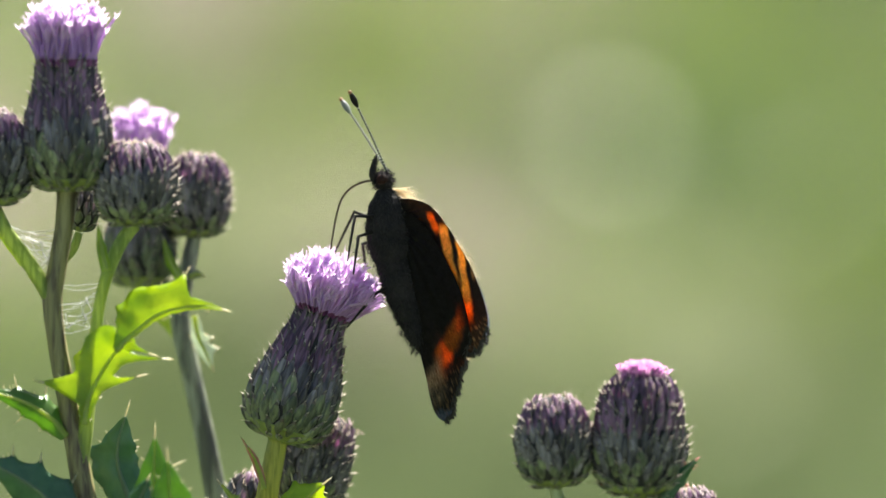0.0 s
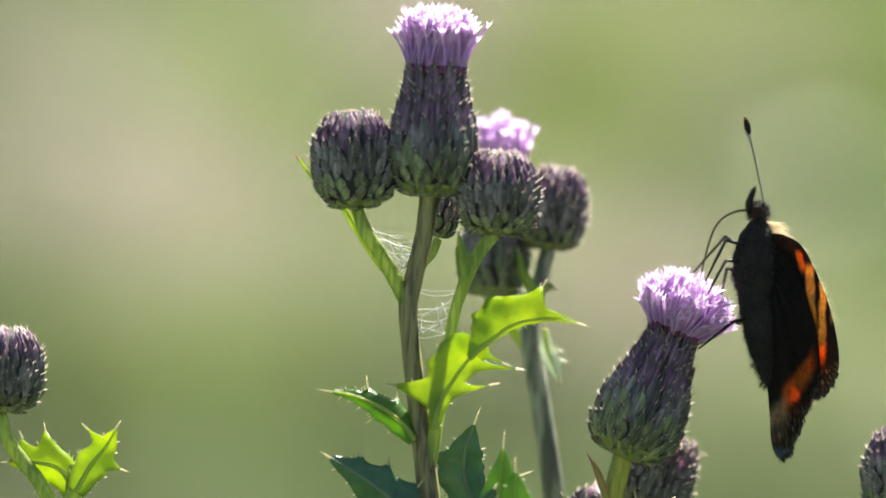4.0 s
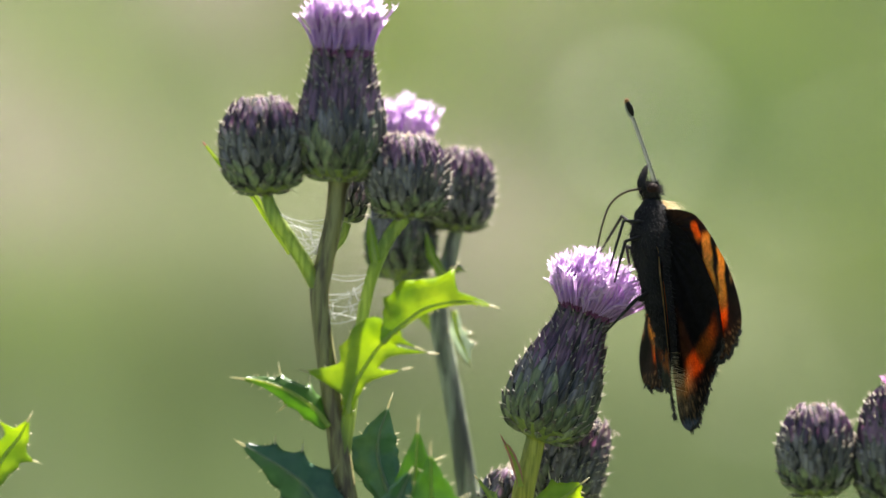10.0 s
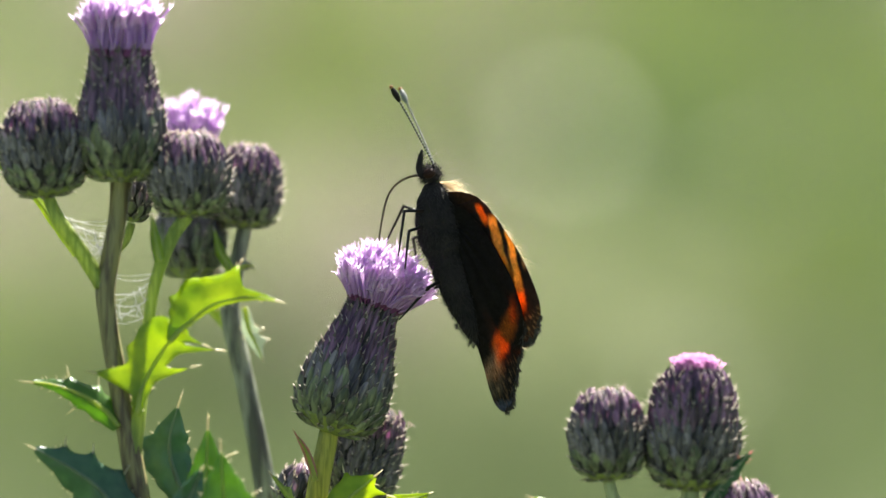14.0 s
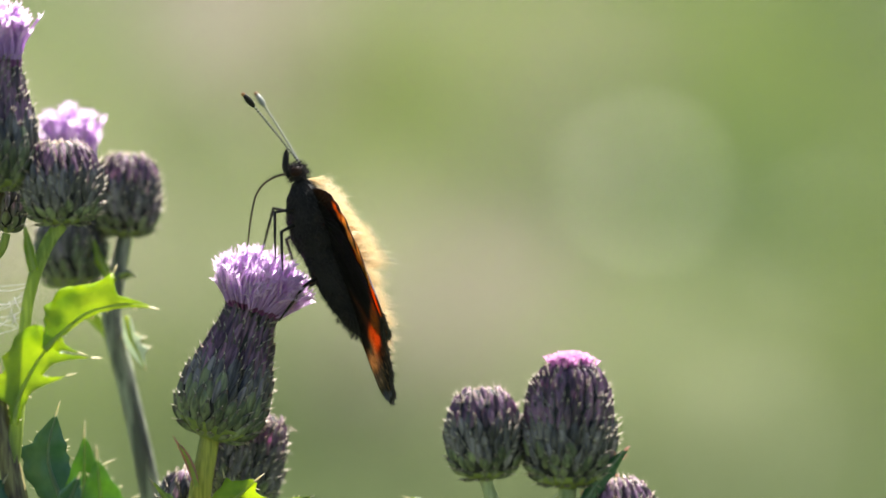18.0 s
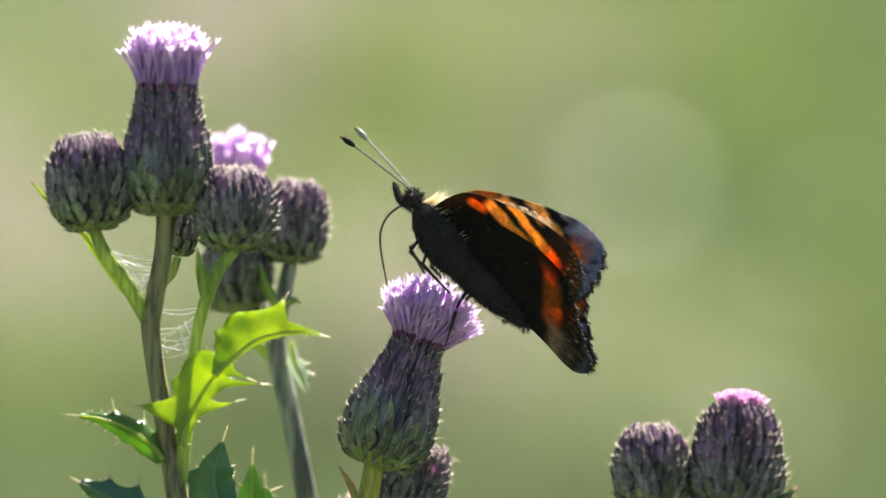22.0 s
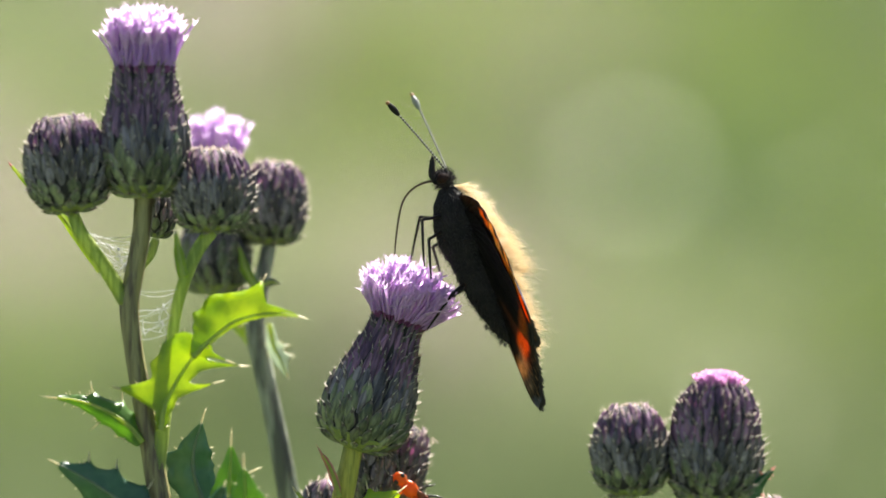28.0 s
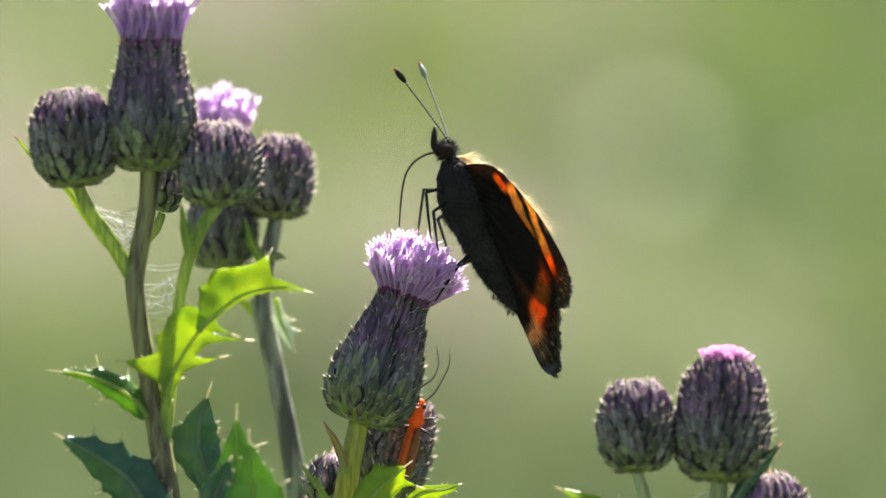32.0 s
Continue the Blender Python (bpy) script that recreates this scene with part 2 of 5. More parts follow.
# ---- mesh helpers ----
def mesh_of(name, bm, *mats, smooth=True):
    me = bpy.data.meshes.new(name)
    bm.normal_update()
    bm.to_mesh(me)
    bm.free()
    for m in mats:
        me.materials.append(m)
    if smooth:
        me.polygons.foreach_set("use_smooth", [True] * len(me.polygons))
    return me


def part(name, bm, mats, parent, label="", kind="", smooth=True):
    ob = new(name, mesh_of(name, bm, *(mats if isinstance(mats, tuple) else (mats,)), smooth=smooth))
    ob.parent = parent
    return tagged(ob, label, kind=kind)


def frame_along(d):
    d = d.normalized()
    side = d.cross(Vector((0.13, 1, 0.07)))
    if side.length < 1e-4:
        side = d.cross(Vector((1, 0, 0)))
    side.normalize()
    return side, d.cross(side).normalized()


def smooth_path(points, radii, steps):
    """A smooth run through points, with its radii; tangents keep to each stretch's own length."""
    pts = [Vector(p) for p in points]
    tan = [(pts[min(i + 1, len(pts) - 1)] - pts[max(i - 1, 0)]).normalized() for i in range(len(pts))]
    out, rr = [], []
    for i in range(len(pts) - 1):
        a, b = pts[i], pts[i + 1]
        ln = (b - a).length
        for k in range(steps):
            t = k / steps
            out.append(a * (2 * t ** 3 - 3 * t ** 2 + 1) + b * (3 * t ** 2 - 2 * t ** 3)
                       + tan[i] * ln * (t ** 3 - 2 * t ** 2 + t) + tan[i + 1] * ln * (t ** 3 - t ** 2))
            rr.append(radii[i] + (radii[i + 1] - radii[i]) * t)
    out.append(pts[-1])
    rr.append(radii[-1])
    return out, rr


def tube(bm, points, radii, sides=10, ridge=0.0, slot=0, steps=0):
    if steps:
        points, radii = smooth_path(points, radii, steps)
    rings = []
    for i, p in enumerate(points):
        p = Vector(p)
        d = Vector(points[min(i + 1, len(points) - 1)]) - Vector(points[max(i - 1, 0)])
        x, y = frame_along(d)
        ring = []
        for k in range(sides):
            a = 2 * math.pi * k / sides
            r = radii[i] * (1 + (ridge if k % 2 else -ridge))
            ring.append(bm.verts.new(p + (x * math.cos(a) + y * math.sin(a)) * r))
        rings.append(ring)
    for a, b in zip(rings, rings[1:]):
        for k in range(sides):
            bm.faces.new((a[k], a[(k + 1) % sides], b[(k + 1) % sides], b[k])).material_index = slot
    for ring, flip in ((rings[0], True), (rings[-1], False)):
        try:
            bm.faces.new(ring[::-1] if flip else ring).material_index = slot
        except ValueError:
            pass


def hair(bm, root, way, length, width, slot=0, bend=None):
    """A thin three-sided hair, tapered, slightly bent."""
    way = way.normalized()
    x, y = frame_along(way)
    mid = root + way * length * 0.55
    tip = root + way * length + (bend or Vector()) * length
    ring = [root + (x * math.cos(a) + y * math.sin(a)) * width for a in (0, 2.1, 4.2)]
    ring2 = [mid + (x * math.cos(a) + y * math.sin(a)) * width * 0.7 for a in (0, 2.1, 4.2)]
    a = [bm.verts.new(q) for q in ring]
    b = [bm.verts.new(q) for q in ring2]
    t = bm.verts.new(tip)
    for k in range(3):
        j = (k + 1) % 3
        bm.faces.new((a[k], a[j], b[j], b[k])).material_index = slot
        bm.faces.new((b[k], b[j], t)).material_index = slot


def lathe(bm, profile, sides=24, slot=0):
    rings = [[bm.verts.new((r * math.cos(2 * math.pi * k / sides), r * math.sin(2 * math.pi * k / sides), z)) for k in range(sides)]
             for z, r in profile]
    for a, b in zip(rings, rings[1:]):
        for k in range(sides):
            bm.faces.new((a[k], a[(k + 1) % sides], b[(k + 1) % sides], b[k])).material_index = slot
    bm.faces.new(rings[0][::-1]).material_index = slot
    bm.faces.new(rings[-1]).material_index = slot


def lerp_profile(profile, z):
    for (z0, r0), (z1, r1) in zip(profile, profile[1:]):
        if z <= z1:
            k = (z - z0) / max(z1 - z0, 1e-9)
            return r0 + (r1 - r0) * max(k, 0), (r1 - r0) / max(z1 - z0, 1e-9)
    return profile[-1][1], 0


# ---- ground and distance ----
def build_ground():
    bm = bmesh.new()
    n = 60
    grid = {}
    for i in range(n + 1):
        for j in range(n + 1):
            fx, fy = (2 * i / n - 1), (2 * j / n - 1)
            x, y = 400 * fx * abs(fx) ** 1.8, 400 * fy * abs(fy) ** 1.8
            far = math.hypot(x, y)
            z = 0.05 * noise.noise((x * 0.3, y * 0.3, 0)) * min(1, far / 3) + max(0.0, y - 5) * 0.10
            grid[i, j] = bm.verts.new((x, y, z))
    for i in range(n):
        for j in range(n):
            bm.faces.new((grid[i, j], grid[i + 1, j], grid[i + 1, j + 1], grid[i, j + 1]))
    ob = new("ground", mesh_of("ground", bm, M_GROUND))
    return tagged(ob, "rough meadow ground with green and dry patches", "ground", kind="structure")


def ground_z(x, y):
    return max(0.0, y - 5) * 0.10


M_GROUND = material("ground", (0.258, 0.320, 0.200), 0.9, (0.108, 0.160, 0.068), 7.0, 3.0, 0.0, spec=0.1, stretch=(1, 0.2, 1), contrast=0.12)
M_GRASS = material("grass", (0.246, 0.293, 0.148), 0.6, (0.142, 0.192, 0.078), 3.0, 0.7, through=0.5, spec=0.2, stretch=(1, 0.25, 1))
M_DRY = material("dry_grass", (0.475, 0.44, 0.37), 0.7, (0.40, 0.33, 0.29), 3.0, 0.7, through=0.4, spec=0.2)


def build_meadow():
    rnd = random.Random(5)

    def blades(name, mat, count, y0, y1, tall, label, patchy, half=0.0):
        verts, faces = [], []
        made = 0
        while made < count:
            y = rnd.uniform(y0, y1)
            x = rnd.uniform(-0.16, 0.16) * (y + 1) + rnd.uniform(-0.25, 0.25)
            if half:
                x, y = rnd.gauss(0, half), rnd.gauss(0.4, half)
            k = noise.noise((x * 1.6, y * 0.55, 3.7))
            if not half and patchy * k < rnd.uniform(-0.1, 0.35):
                continue
            made += 1
            h, w, a = tall * rnd.uniform(0.6, 1.3), rnd.uniform(0.004, 0.009), rnd.uniform(0, 6.3)
            lean = Vector((rnd.gauss(0, 0.2), rnd.gauss(0, 0.2), 1)) * h
            side = Vector((math.cos(a), math.sin(a), 0)) * w
            p = Vector((x, y, ground_z(x, y) - 0.02))
            b = len(verts)
            mid = p + lean * 0.55
            verts += [p - side, p + side, mid + side * 0.8, mid - side * 0.8, p + lean + Vector((rnd.gauss(0, 0.1), rnd.gauss(0, 0.1), -0.1)) * h * 0.5]
            faces += [(b, b + 1, b + 2, b + 3), (b + 3, b + 2, b + 4)]
        me = bpy.data.meshes.new(name)
        me.from_pydata([tuple(v) for v in verts], [], faces)
        me.materials.append(mat)
        tagged(new(name, me), label, "grass", kind="stuff")

    blades("meadow_grass", M_GRASS, 9000, 3.5, 14, 0.32, "tall sunlit green meadow grass, far behind the thistles", 1.0)
    blades("short_grass", M_GRASS, 34000, -2.5, 3.6, 0.2, "short green grass round the thistle stems", 1.0, 1.9)
    blades("dry_grass", M_DRY, 2600, 4.0, 14, 0.38, "dry brownish pink grass stalks among the green meadow", -1.0)


M_PETAL = material("petal", (0.93, 0.94, 0.80), 0.5, (0.86, 0.90, 0.72), 90.0, 20.0, through=0.8, spec=0.3)


def build_glint_flower(u, v, y, size, seed):
    """A white flower added far off in the meadow, on its stalk, turned to the sun to stand in for a glint."""
    rnd = random.Random(seed)
    top = at(u, v)
    eye = EYE_POSE.translation
    way = top - eye
    p = eye + way * ((y - eye.y) / way.y)
    foot = Vector((p.x, p.y, ground_z(p.x, p.y)))
    ob = tagged(new("glint_flower", None), "small white flower on a stalk, added in place of a far sun glint", "flower", group="meadow flowers")
    ob.location = foot
    rise = max(0.05, p.z - foot.z)
    bm = bmesh.new()
    tube(bm, [(0, 0, -0.03), (0.004, 0, rise * 0.6), (0, 0, rise)], [0.003, 0.0025, 0.002], 6, steps=3)
    part("stalk", bm, M_GRASS, ob)
    to_sun = Matrix.Translation((0, 0, rise)) @ Vector((0.1, 0.82, 0.55)).to_track_quat("Z", "Y").to_matrix().to_4x4()
    for k in range(9):
        bm = bmesh.new()
        a = 2 * math.pi * (k + rnd.uniform(-0.1, 0.1)) / 9
        rows = [(0.12, 0.10), (0.45, 0.34), (0.8, 0.36), (1.0, 0.14)]
        grid = [[bm.verts.new((r * size, q * w * size, 0.12 * r * r * size + abs(q) * 0.05 * size)) for q in (-1, 0, 1)] for r, w in rows]
        for g, h in zip(grid, grid[1:]):
            for q in (0, 1):
                bm.faces.new((g[q], g[q + 1], h[q + 1], h[q]))
        bm.transform(to_sun @ Matrix.Rotation(a, 4, "Z"))
        part("petal", bm, M_PETAL, ob)
    bm = bmesh.new()
    bmesh.ops.create_uvsphere(bm, u_segments=10, v_segments=6, radius=size * 0.24)
    bm.transform(to_sun)
    part("flower_centre", bm, M_TUFT_OLIVE, ob, "yellow-green centre")


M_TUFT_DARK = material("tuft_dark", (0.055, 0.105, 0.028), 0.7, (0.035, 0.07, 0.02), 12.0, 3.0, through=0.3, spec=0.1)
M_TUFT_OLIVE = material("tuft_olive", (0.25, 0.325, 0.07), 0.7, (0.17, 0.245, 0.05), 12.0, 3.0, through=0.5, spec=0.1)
M_TUFT_PINK = material("tuft_pink", (0.52, 0.45, 0.41), 0.7, (0.40, 0.34, 0.31), 12.0, 3.0, through=0.5, spec=0.1)
M_TUFT_PALE = material("tuft_pale", (0.42, 0.45, 0.27), 0.7, (0.33, 0.36, 0.20), 12.0, 3.0, through=0.5, spec=0.1)


def build_tussock(u, v, wide, mat, label, seed):
    """A clump of grass on the ground where the line from the eye through (u, v) comes down."""
    rnd = random.Random(seed)
    eye = EYE_POSE.translation
    way = at(u, v) - eye
    k = 3.0
    while k < 16 and eye.z + way.z * k - ground_z(0, eye.y + way.y * k) > 0.13:
        k += 0.05
    c = eye + way * k
    r = wide * UNIT * k * 0.5
    bm = bmesh.new()
    for _ in range(760):
        a, q = rnd.uniform(0, 6.28), math.sqrt(rnd.random())
        foot = Vector((math.cos(a) * q * r * 0.8, math.sin(a) * q * r * 1.6, -0.01))
        hair(bm, foot, Vector((math.cos(a) * 0.35 * q + rnd.gauss(0, 0.1), rnd.gauss(0, 0.2), 1)), rnd.uniform(0.2, 0.36) * (1 - 0.3 * q), 0.009, bend=Vector((rnd.gauss(0, 0.12), rnd.gauss(0, 0.12), -0.05)))
    ob = tagged(new("grass_tussock", mesh_of("grass_tussock", bm, mat)), label, "grass", group="grass tussocks", kind="stuff")
    ob.location = (c.x, c.y, ground_z(c.x, c.y))


build_ground()
build_meadow()
# Dark, yellow-green and pale copies set how dim or bright far patches look
DARK_TUFT, OLIVE_TUFT, PINK_TUFT, PALE_TUFT = (M_TUFT_DARK, "dark green grass tussock"), (M_TUFT_OLIVE, "yellow-green grass tussock"), \
    (M_TUFT_PINK, "dry pinkish brown grass tussock"), (M_TUFT_PALE, "pale grass tussock")
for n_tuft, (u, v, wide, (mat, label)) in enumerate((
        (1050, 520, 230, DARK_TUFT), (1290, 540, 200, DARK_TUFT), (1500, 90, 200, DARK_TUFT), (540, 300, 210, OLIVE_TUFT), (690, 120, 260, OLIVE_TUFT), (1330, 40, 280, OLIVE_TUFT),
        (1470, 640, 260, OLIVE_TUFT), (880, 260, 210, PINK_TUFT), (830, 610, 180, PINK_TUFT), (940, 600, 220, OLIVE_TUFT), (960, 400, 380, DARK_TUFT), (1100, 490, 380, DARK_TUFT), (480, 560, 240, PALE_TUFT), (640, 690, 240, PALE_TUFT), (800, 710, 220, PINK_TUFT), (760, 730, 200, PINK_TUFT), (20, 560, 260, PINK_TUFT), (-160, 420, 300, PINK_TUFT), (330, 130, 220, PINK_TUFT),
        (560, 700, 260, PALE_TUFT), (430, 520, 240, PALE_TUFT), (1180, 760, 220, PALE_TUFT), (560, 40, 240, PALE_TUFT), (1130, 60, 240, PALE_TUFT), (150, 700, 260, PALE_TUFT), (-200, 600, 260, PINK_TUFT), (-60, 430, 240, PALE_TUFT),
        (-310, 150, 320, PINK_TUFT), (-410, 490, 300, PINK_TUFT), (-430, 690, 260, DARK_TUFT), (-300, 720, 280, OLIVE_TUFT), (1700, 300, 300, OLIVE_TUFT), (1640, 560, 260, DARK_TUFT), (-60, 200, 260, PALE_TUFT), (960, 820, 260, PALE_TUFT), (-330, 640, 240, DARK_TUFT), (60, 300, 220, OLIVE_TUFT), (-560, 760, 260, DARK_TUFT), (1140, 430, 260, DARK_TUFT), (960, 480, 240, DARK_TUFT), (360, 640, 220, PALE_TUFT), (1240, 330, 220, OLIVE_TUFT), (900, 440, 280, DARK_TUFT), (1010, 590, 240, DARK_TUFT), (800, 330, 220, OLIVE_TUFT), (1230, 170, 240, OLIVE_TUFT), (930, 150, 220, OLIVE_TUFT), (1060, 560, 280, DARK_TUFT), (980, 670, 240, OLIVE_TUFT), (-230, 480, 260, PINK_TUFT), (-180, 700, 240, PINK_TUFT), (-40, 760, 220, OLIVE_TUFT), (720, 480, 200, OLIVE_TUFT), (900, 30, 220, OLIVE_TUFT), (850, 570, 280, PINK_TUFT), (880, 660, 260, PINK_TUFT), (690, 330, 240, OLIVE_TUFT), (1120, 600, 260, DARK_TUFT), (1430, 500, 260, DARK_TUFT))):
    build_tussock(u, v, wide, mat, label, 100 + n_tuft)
# Added flowers whose blurred discs take the place of sun glints
for spot in ((1082, 246, 5.2, 0.0120, 1), (1395, 350, 5.4, 0.0070, 2), (1290, 700, 4.6, 0.0065, 3), (640, 60, 6.2, 0.0060, 4), (300, 90, 5.6, 0.0065, 5),
             (-190, 190, 5.4, 0.0085, 6), (-330, 160, 5.2, 0.0070, 8), (1480, 300, 5.6, 0.0060, 9), (1240, 520, 5.0, 0.0055, 10), (560, 520, 5.4, 0.0060, 11), (400, 60, 5.3, 0.0065, 12)):
    build_glint_flower(*spot)


# ---- thistles ----
U = UNIT


class Skin:
    """The surface of a head: places on it by the way along its outline and the angle round it."""

    def __init__(self, prof):
        pts, _ = smooth_path([Vector((r, z, 0)) for z, r in prof], [0] * len(prof), 8)
        self.run = [0.0]
        for p, q in zip(pts, pts[1:]):
            self.run.append(self.run[-1] + (q - p).length)
        self.r, self.z = [p.x for p in pts], [p.y for p in pts]
        self.total = self.run[-1]

    def spot(self, along_way, out=0.0):
        g = min(max(along_way, 0.0), self.total)
        r, z = float(np.interp(g, self.run, self.r)), float(np.interp(g, self.run, self.z))
        e = 0.02 * self.total
        dr = float(np.interp(g + e, self.run, self.r)) - float(np.interp(g - e, self.run, self.r))
        dz = float(np.interp(g + e, self.run, self.z)) - float(np.interp(g - e, self.run, self.z))
        ln = math.hypot(dr, dz) or 1.0
        past = max(0.0, along_way - self.total)
        return r + out * dz / ln + past * dr / ln, z - out * dr / ln + past * dz / ln


# length, width, spine, how far the spine stands off; low, middle, upper and closing scales, the last painted pale as if
# sunlit
BRACT_PLAN = [(44, 27, 13, 0.9), (54, 22.5, 15, 0.9), (62, 18.5, 14, 0.85), (34, 19, 8, 0.5)]
BRACT_ROWS = ((0.0, 0.8, -2.0), (0.34, 1.0, 0.6), (0.62, 0.80, 4.0), (0.86, 0.40, 6.6), (1.0, 0.14, 7.6))
BRACT_COLUMNS = ((-0.5, -2.6), (-0.4, 0.2), (-0.2, 3.4), (0.0, 5.4), (0.2, 3.4), (0.4, 0.2), (0.5, -2.6))


def bract(skin, a, start, kind, size, squat, rnd, verts, faces, slots):
    """One pointed scale that lies on the skin, keeled, with a pale rim, a dark end and a small spine."""
    length, width, spine, stand = BRACT_PLAN[kind]
    length, width = length * size * squat * U * rnd.uniform(0.93, 1.07), width * size * U
    lift, twist, b = rnd.uniform(0.5, 1.35), rnd.gauss(0, 0.06), len(verts)

    def put(way_along, side, out):
        r, z = skin.spot(way_along, out)
        ang = a + side / max(r, 6 * U) + twist * (way_along - start) / length
        return (r * math.cos(ang), r * math.sin(ang), z)
    for t, w, o in BRACT_ROWS:
        for q, h in BRACT_COLUMNS:
            verts.append(put(start + t * length, q * w * width, (o * lift + h * (0.35 + 0.65 * w)) * U))
    for i in range(4):
        for k in range(6):
            p = b + 7 * i + k
            faces.append((p, p + 1, p + 8, p + 7))
            slots.append(6 if i == 3 and kind != 3 else 5 if k in (0, 5) and i > 0 else kind)
    g = b + len(BRACT_ROWS) * 7
    reach = spine * rnd.uniform(0.55, 1.15) * U
    end = start + length
    verts.append(put(end - 0.02 * length, 1.5 * U, 7.4 * lift * U))
    verts.append(put(end - 0.02 * length, -1.5 * U, 7.4 * lift * U))
    verts.append(put(end + 2.2 * U, 0, 8.4 * lift * U))
    verts.append(put(end + reach * (1 - 0.6 * stand), 0, 7.6 * lift * U + reach * stand))
    for f in ((g, g + 1, g + 3), (g + 1, g + 2, g + 3), (g + 2, g, g + 3)):
        faces.append(f)
        slots.append(4)


def bract_layer_mesh(name, verts, faces, slots):
    me = bpy.data.meshes.new(name)
    me.from_pydata(verts, [], faces)
    for m in (M_BRACT_LOW, M_BRACT_MID, M_BRACT_TOP, M_BRACT_SUNLIT, M_TIP, M_RIM, M_BRACT_END):
        me.materials.append(m)
    me.polygons.foreach_set("material_index", slots)
    me.polygons.foreach_set("use_smooth", [True] * len(faces))
    return me


def floret(bm, root, way, length, rnd, width, open_end, lean=None):
    """One tube floret: a slim tube, a little bell, and split ends."""
    way = way.normalized()
    x, y = frame_along(way)
    bend = (x * rnd.gauss(0, 0.18) + y * rnd.gauss(0, 0.18) + (lean or Vector())) * length
    rings = []
    for t, w in ((0, 0.8), (0.15, 0.8), (0.58, 1.1), (0.88, 1.3)):
        c = root + way * length * t + bend * t * t
        rings.append([bm.verts.new(c + (x * math.cos(a) + y * math.sin(a)) * width * w) for a in (0, 1.57, 3.14, 4.71)])
    for i, (a, b) in enumerate(zip(rings, rings[1:])):
        for k in range(4):
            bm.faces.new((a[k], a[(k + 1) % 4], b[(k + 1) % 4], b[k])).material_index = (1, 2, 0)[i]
    for k in range(4):
        a, b = rings[3][k], rings[3][(k + 1) % 4]
        out = ((a.co + b.co) / 2 - (root + way * length * 0.88 + bend * 0.77)).normalized()
        tip = bm.verts.new((a.co + b.co) / 2 + way * length * rnd.uniform(0.04, 0.11) + out * width * rnd.uniform(1.0, 3.6) * open_end)
        bm.faces.new((a, b, tip))


def flower_head(parent, base, axis, length, profile, top, seed, rows=9, name="flower_head", label="", lean_to_eye=0.0, tuft=None, tint_top=0.55):
    """base: place of the stalk's end; axis: way of the head; profile: (share of length, radius in plan units); top: 'open', 'tip' or 'bud'."""
    rnd = random.Random(seed)
    root = parent.matrix_world.translation
    z = axis.normalized()
    y = (BOARD.to_3x3() @ Vector((0, 0, -1)))
    y = (y - z * y.dot(z)).normalized()
    x = y.cross(z)
    rot = Matrix((x, y, z)).transposed().to_4x4()
    prof = [(s * length * U, r * U) for s, r in profile]
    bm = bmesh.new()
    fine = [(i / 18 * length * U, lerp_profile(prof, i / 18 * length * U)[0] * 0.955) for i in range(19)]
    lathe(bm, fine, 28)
    head = new(name, mesh_of(name, bm, M_CORE_SHADE))
    head.parent = parent
    head.matrix_local = Matrix.Translation(base - root) @ rot
    tagged(head, label)
    cup = bmesh.new()
    lathe(cup, [(-0.012 * length * U, prof[0][1] * 0.8)] + [(k * 0.012 * length * U, lerp_profile(prof, k * 0.012 * length * U)[0] * 1.01) for k in range(9)] + [(0.11 * length * U, lerp_profile(prof, 0.11 * length * U)[0] * 0.9)], 28)
    part("receptacle", cup, M_CUP, head, "smooth yellow-green base of the head")
    skin = Skin([(z, max(r - 5 * U, 4 * U)) for z, r in prof])
    first, last = 0.075, {"open": 0.79, "tip": 0.86, "bud": 0.84}[top]
    back = ([], [], [])
    squat = 1.0 if top == "open" else 0.76
    rows += 0 if top == "open" else 2
    for i in range(rows):
        s = first + (last - first) * (i / (rows - 1)) ** 0.97
        start = s * skin.total
        r = skin.spot(start + 14 * U)[0]
        kind = 3 if top == "bud" and s > 0.74 else 0 if s < (0.36 if top == "open" else 0.3) else (1 if s < tint_top + 0.06 else 2)
        count = max(9, int(2 * math.pi * r / ((22.0, 19.0, 16.0, 14.5)[kind] * U)))
        for k in range(count):
            a = 2 * math.pi * (k + 0.5 * (i % 2)) / count + rnd.gauss(0, 0.05)
            here = kind
            if kind < 2:
                here = 0 if s + rnd.gauss(0, 0.05) < (0.36 if top == "open" else 0.3) else 1
            size = rnd.uniform(0.9, 1.1) * min(1.0, 0.6 + 1.5 * s) * (1.0 if top == "open" else 0.88)
            if math.sin(a) < -0.25:
                mine = ([], [], [])
                bract(skin, a, start + rnd.gauss(0, 2) * U, here, size, squat, rnd, *mine)
                new("bract", bract_layer_mesh("bract", *mine)).parent = head
            else:
                bract(skin, a, start, here, size, squat, rnd, *back)
    tagged(new("bract_layer", bract_layer_mesh("bract_layer", *back)), kind="stuff").parent = head
    if top == "bud":
        # the closed tips meet in a pale whorl
        bm = bmesh.new()
        r1 = prof[-1][1]
        for k in range(130):
            a, q = rnd.uniform(0, 6.28), rnd.uniform(0.1, 2.6)
            hair(bm, Vector((r1 * q * math.cos(a), r1 * q * math.sin(a), (length - 4 - 9 * max(0, q - 0.9)) * U)),
                 Vector((-math.cos(a) * 0.5 * q + rnd.gauss(0, 0.2), -math.sin(a) * 0.5 * q + rnd.gauss(0, 0.2), 1)), rnd.uniform(5, 12) * U, 1.6 * U)
        part("bud_tip", bm, M_TIP, head, "pale closed bract tips")
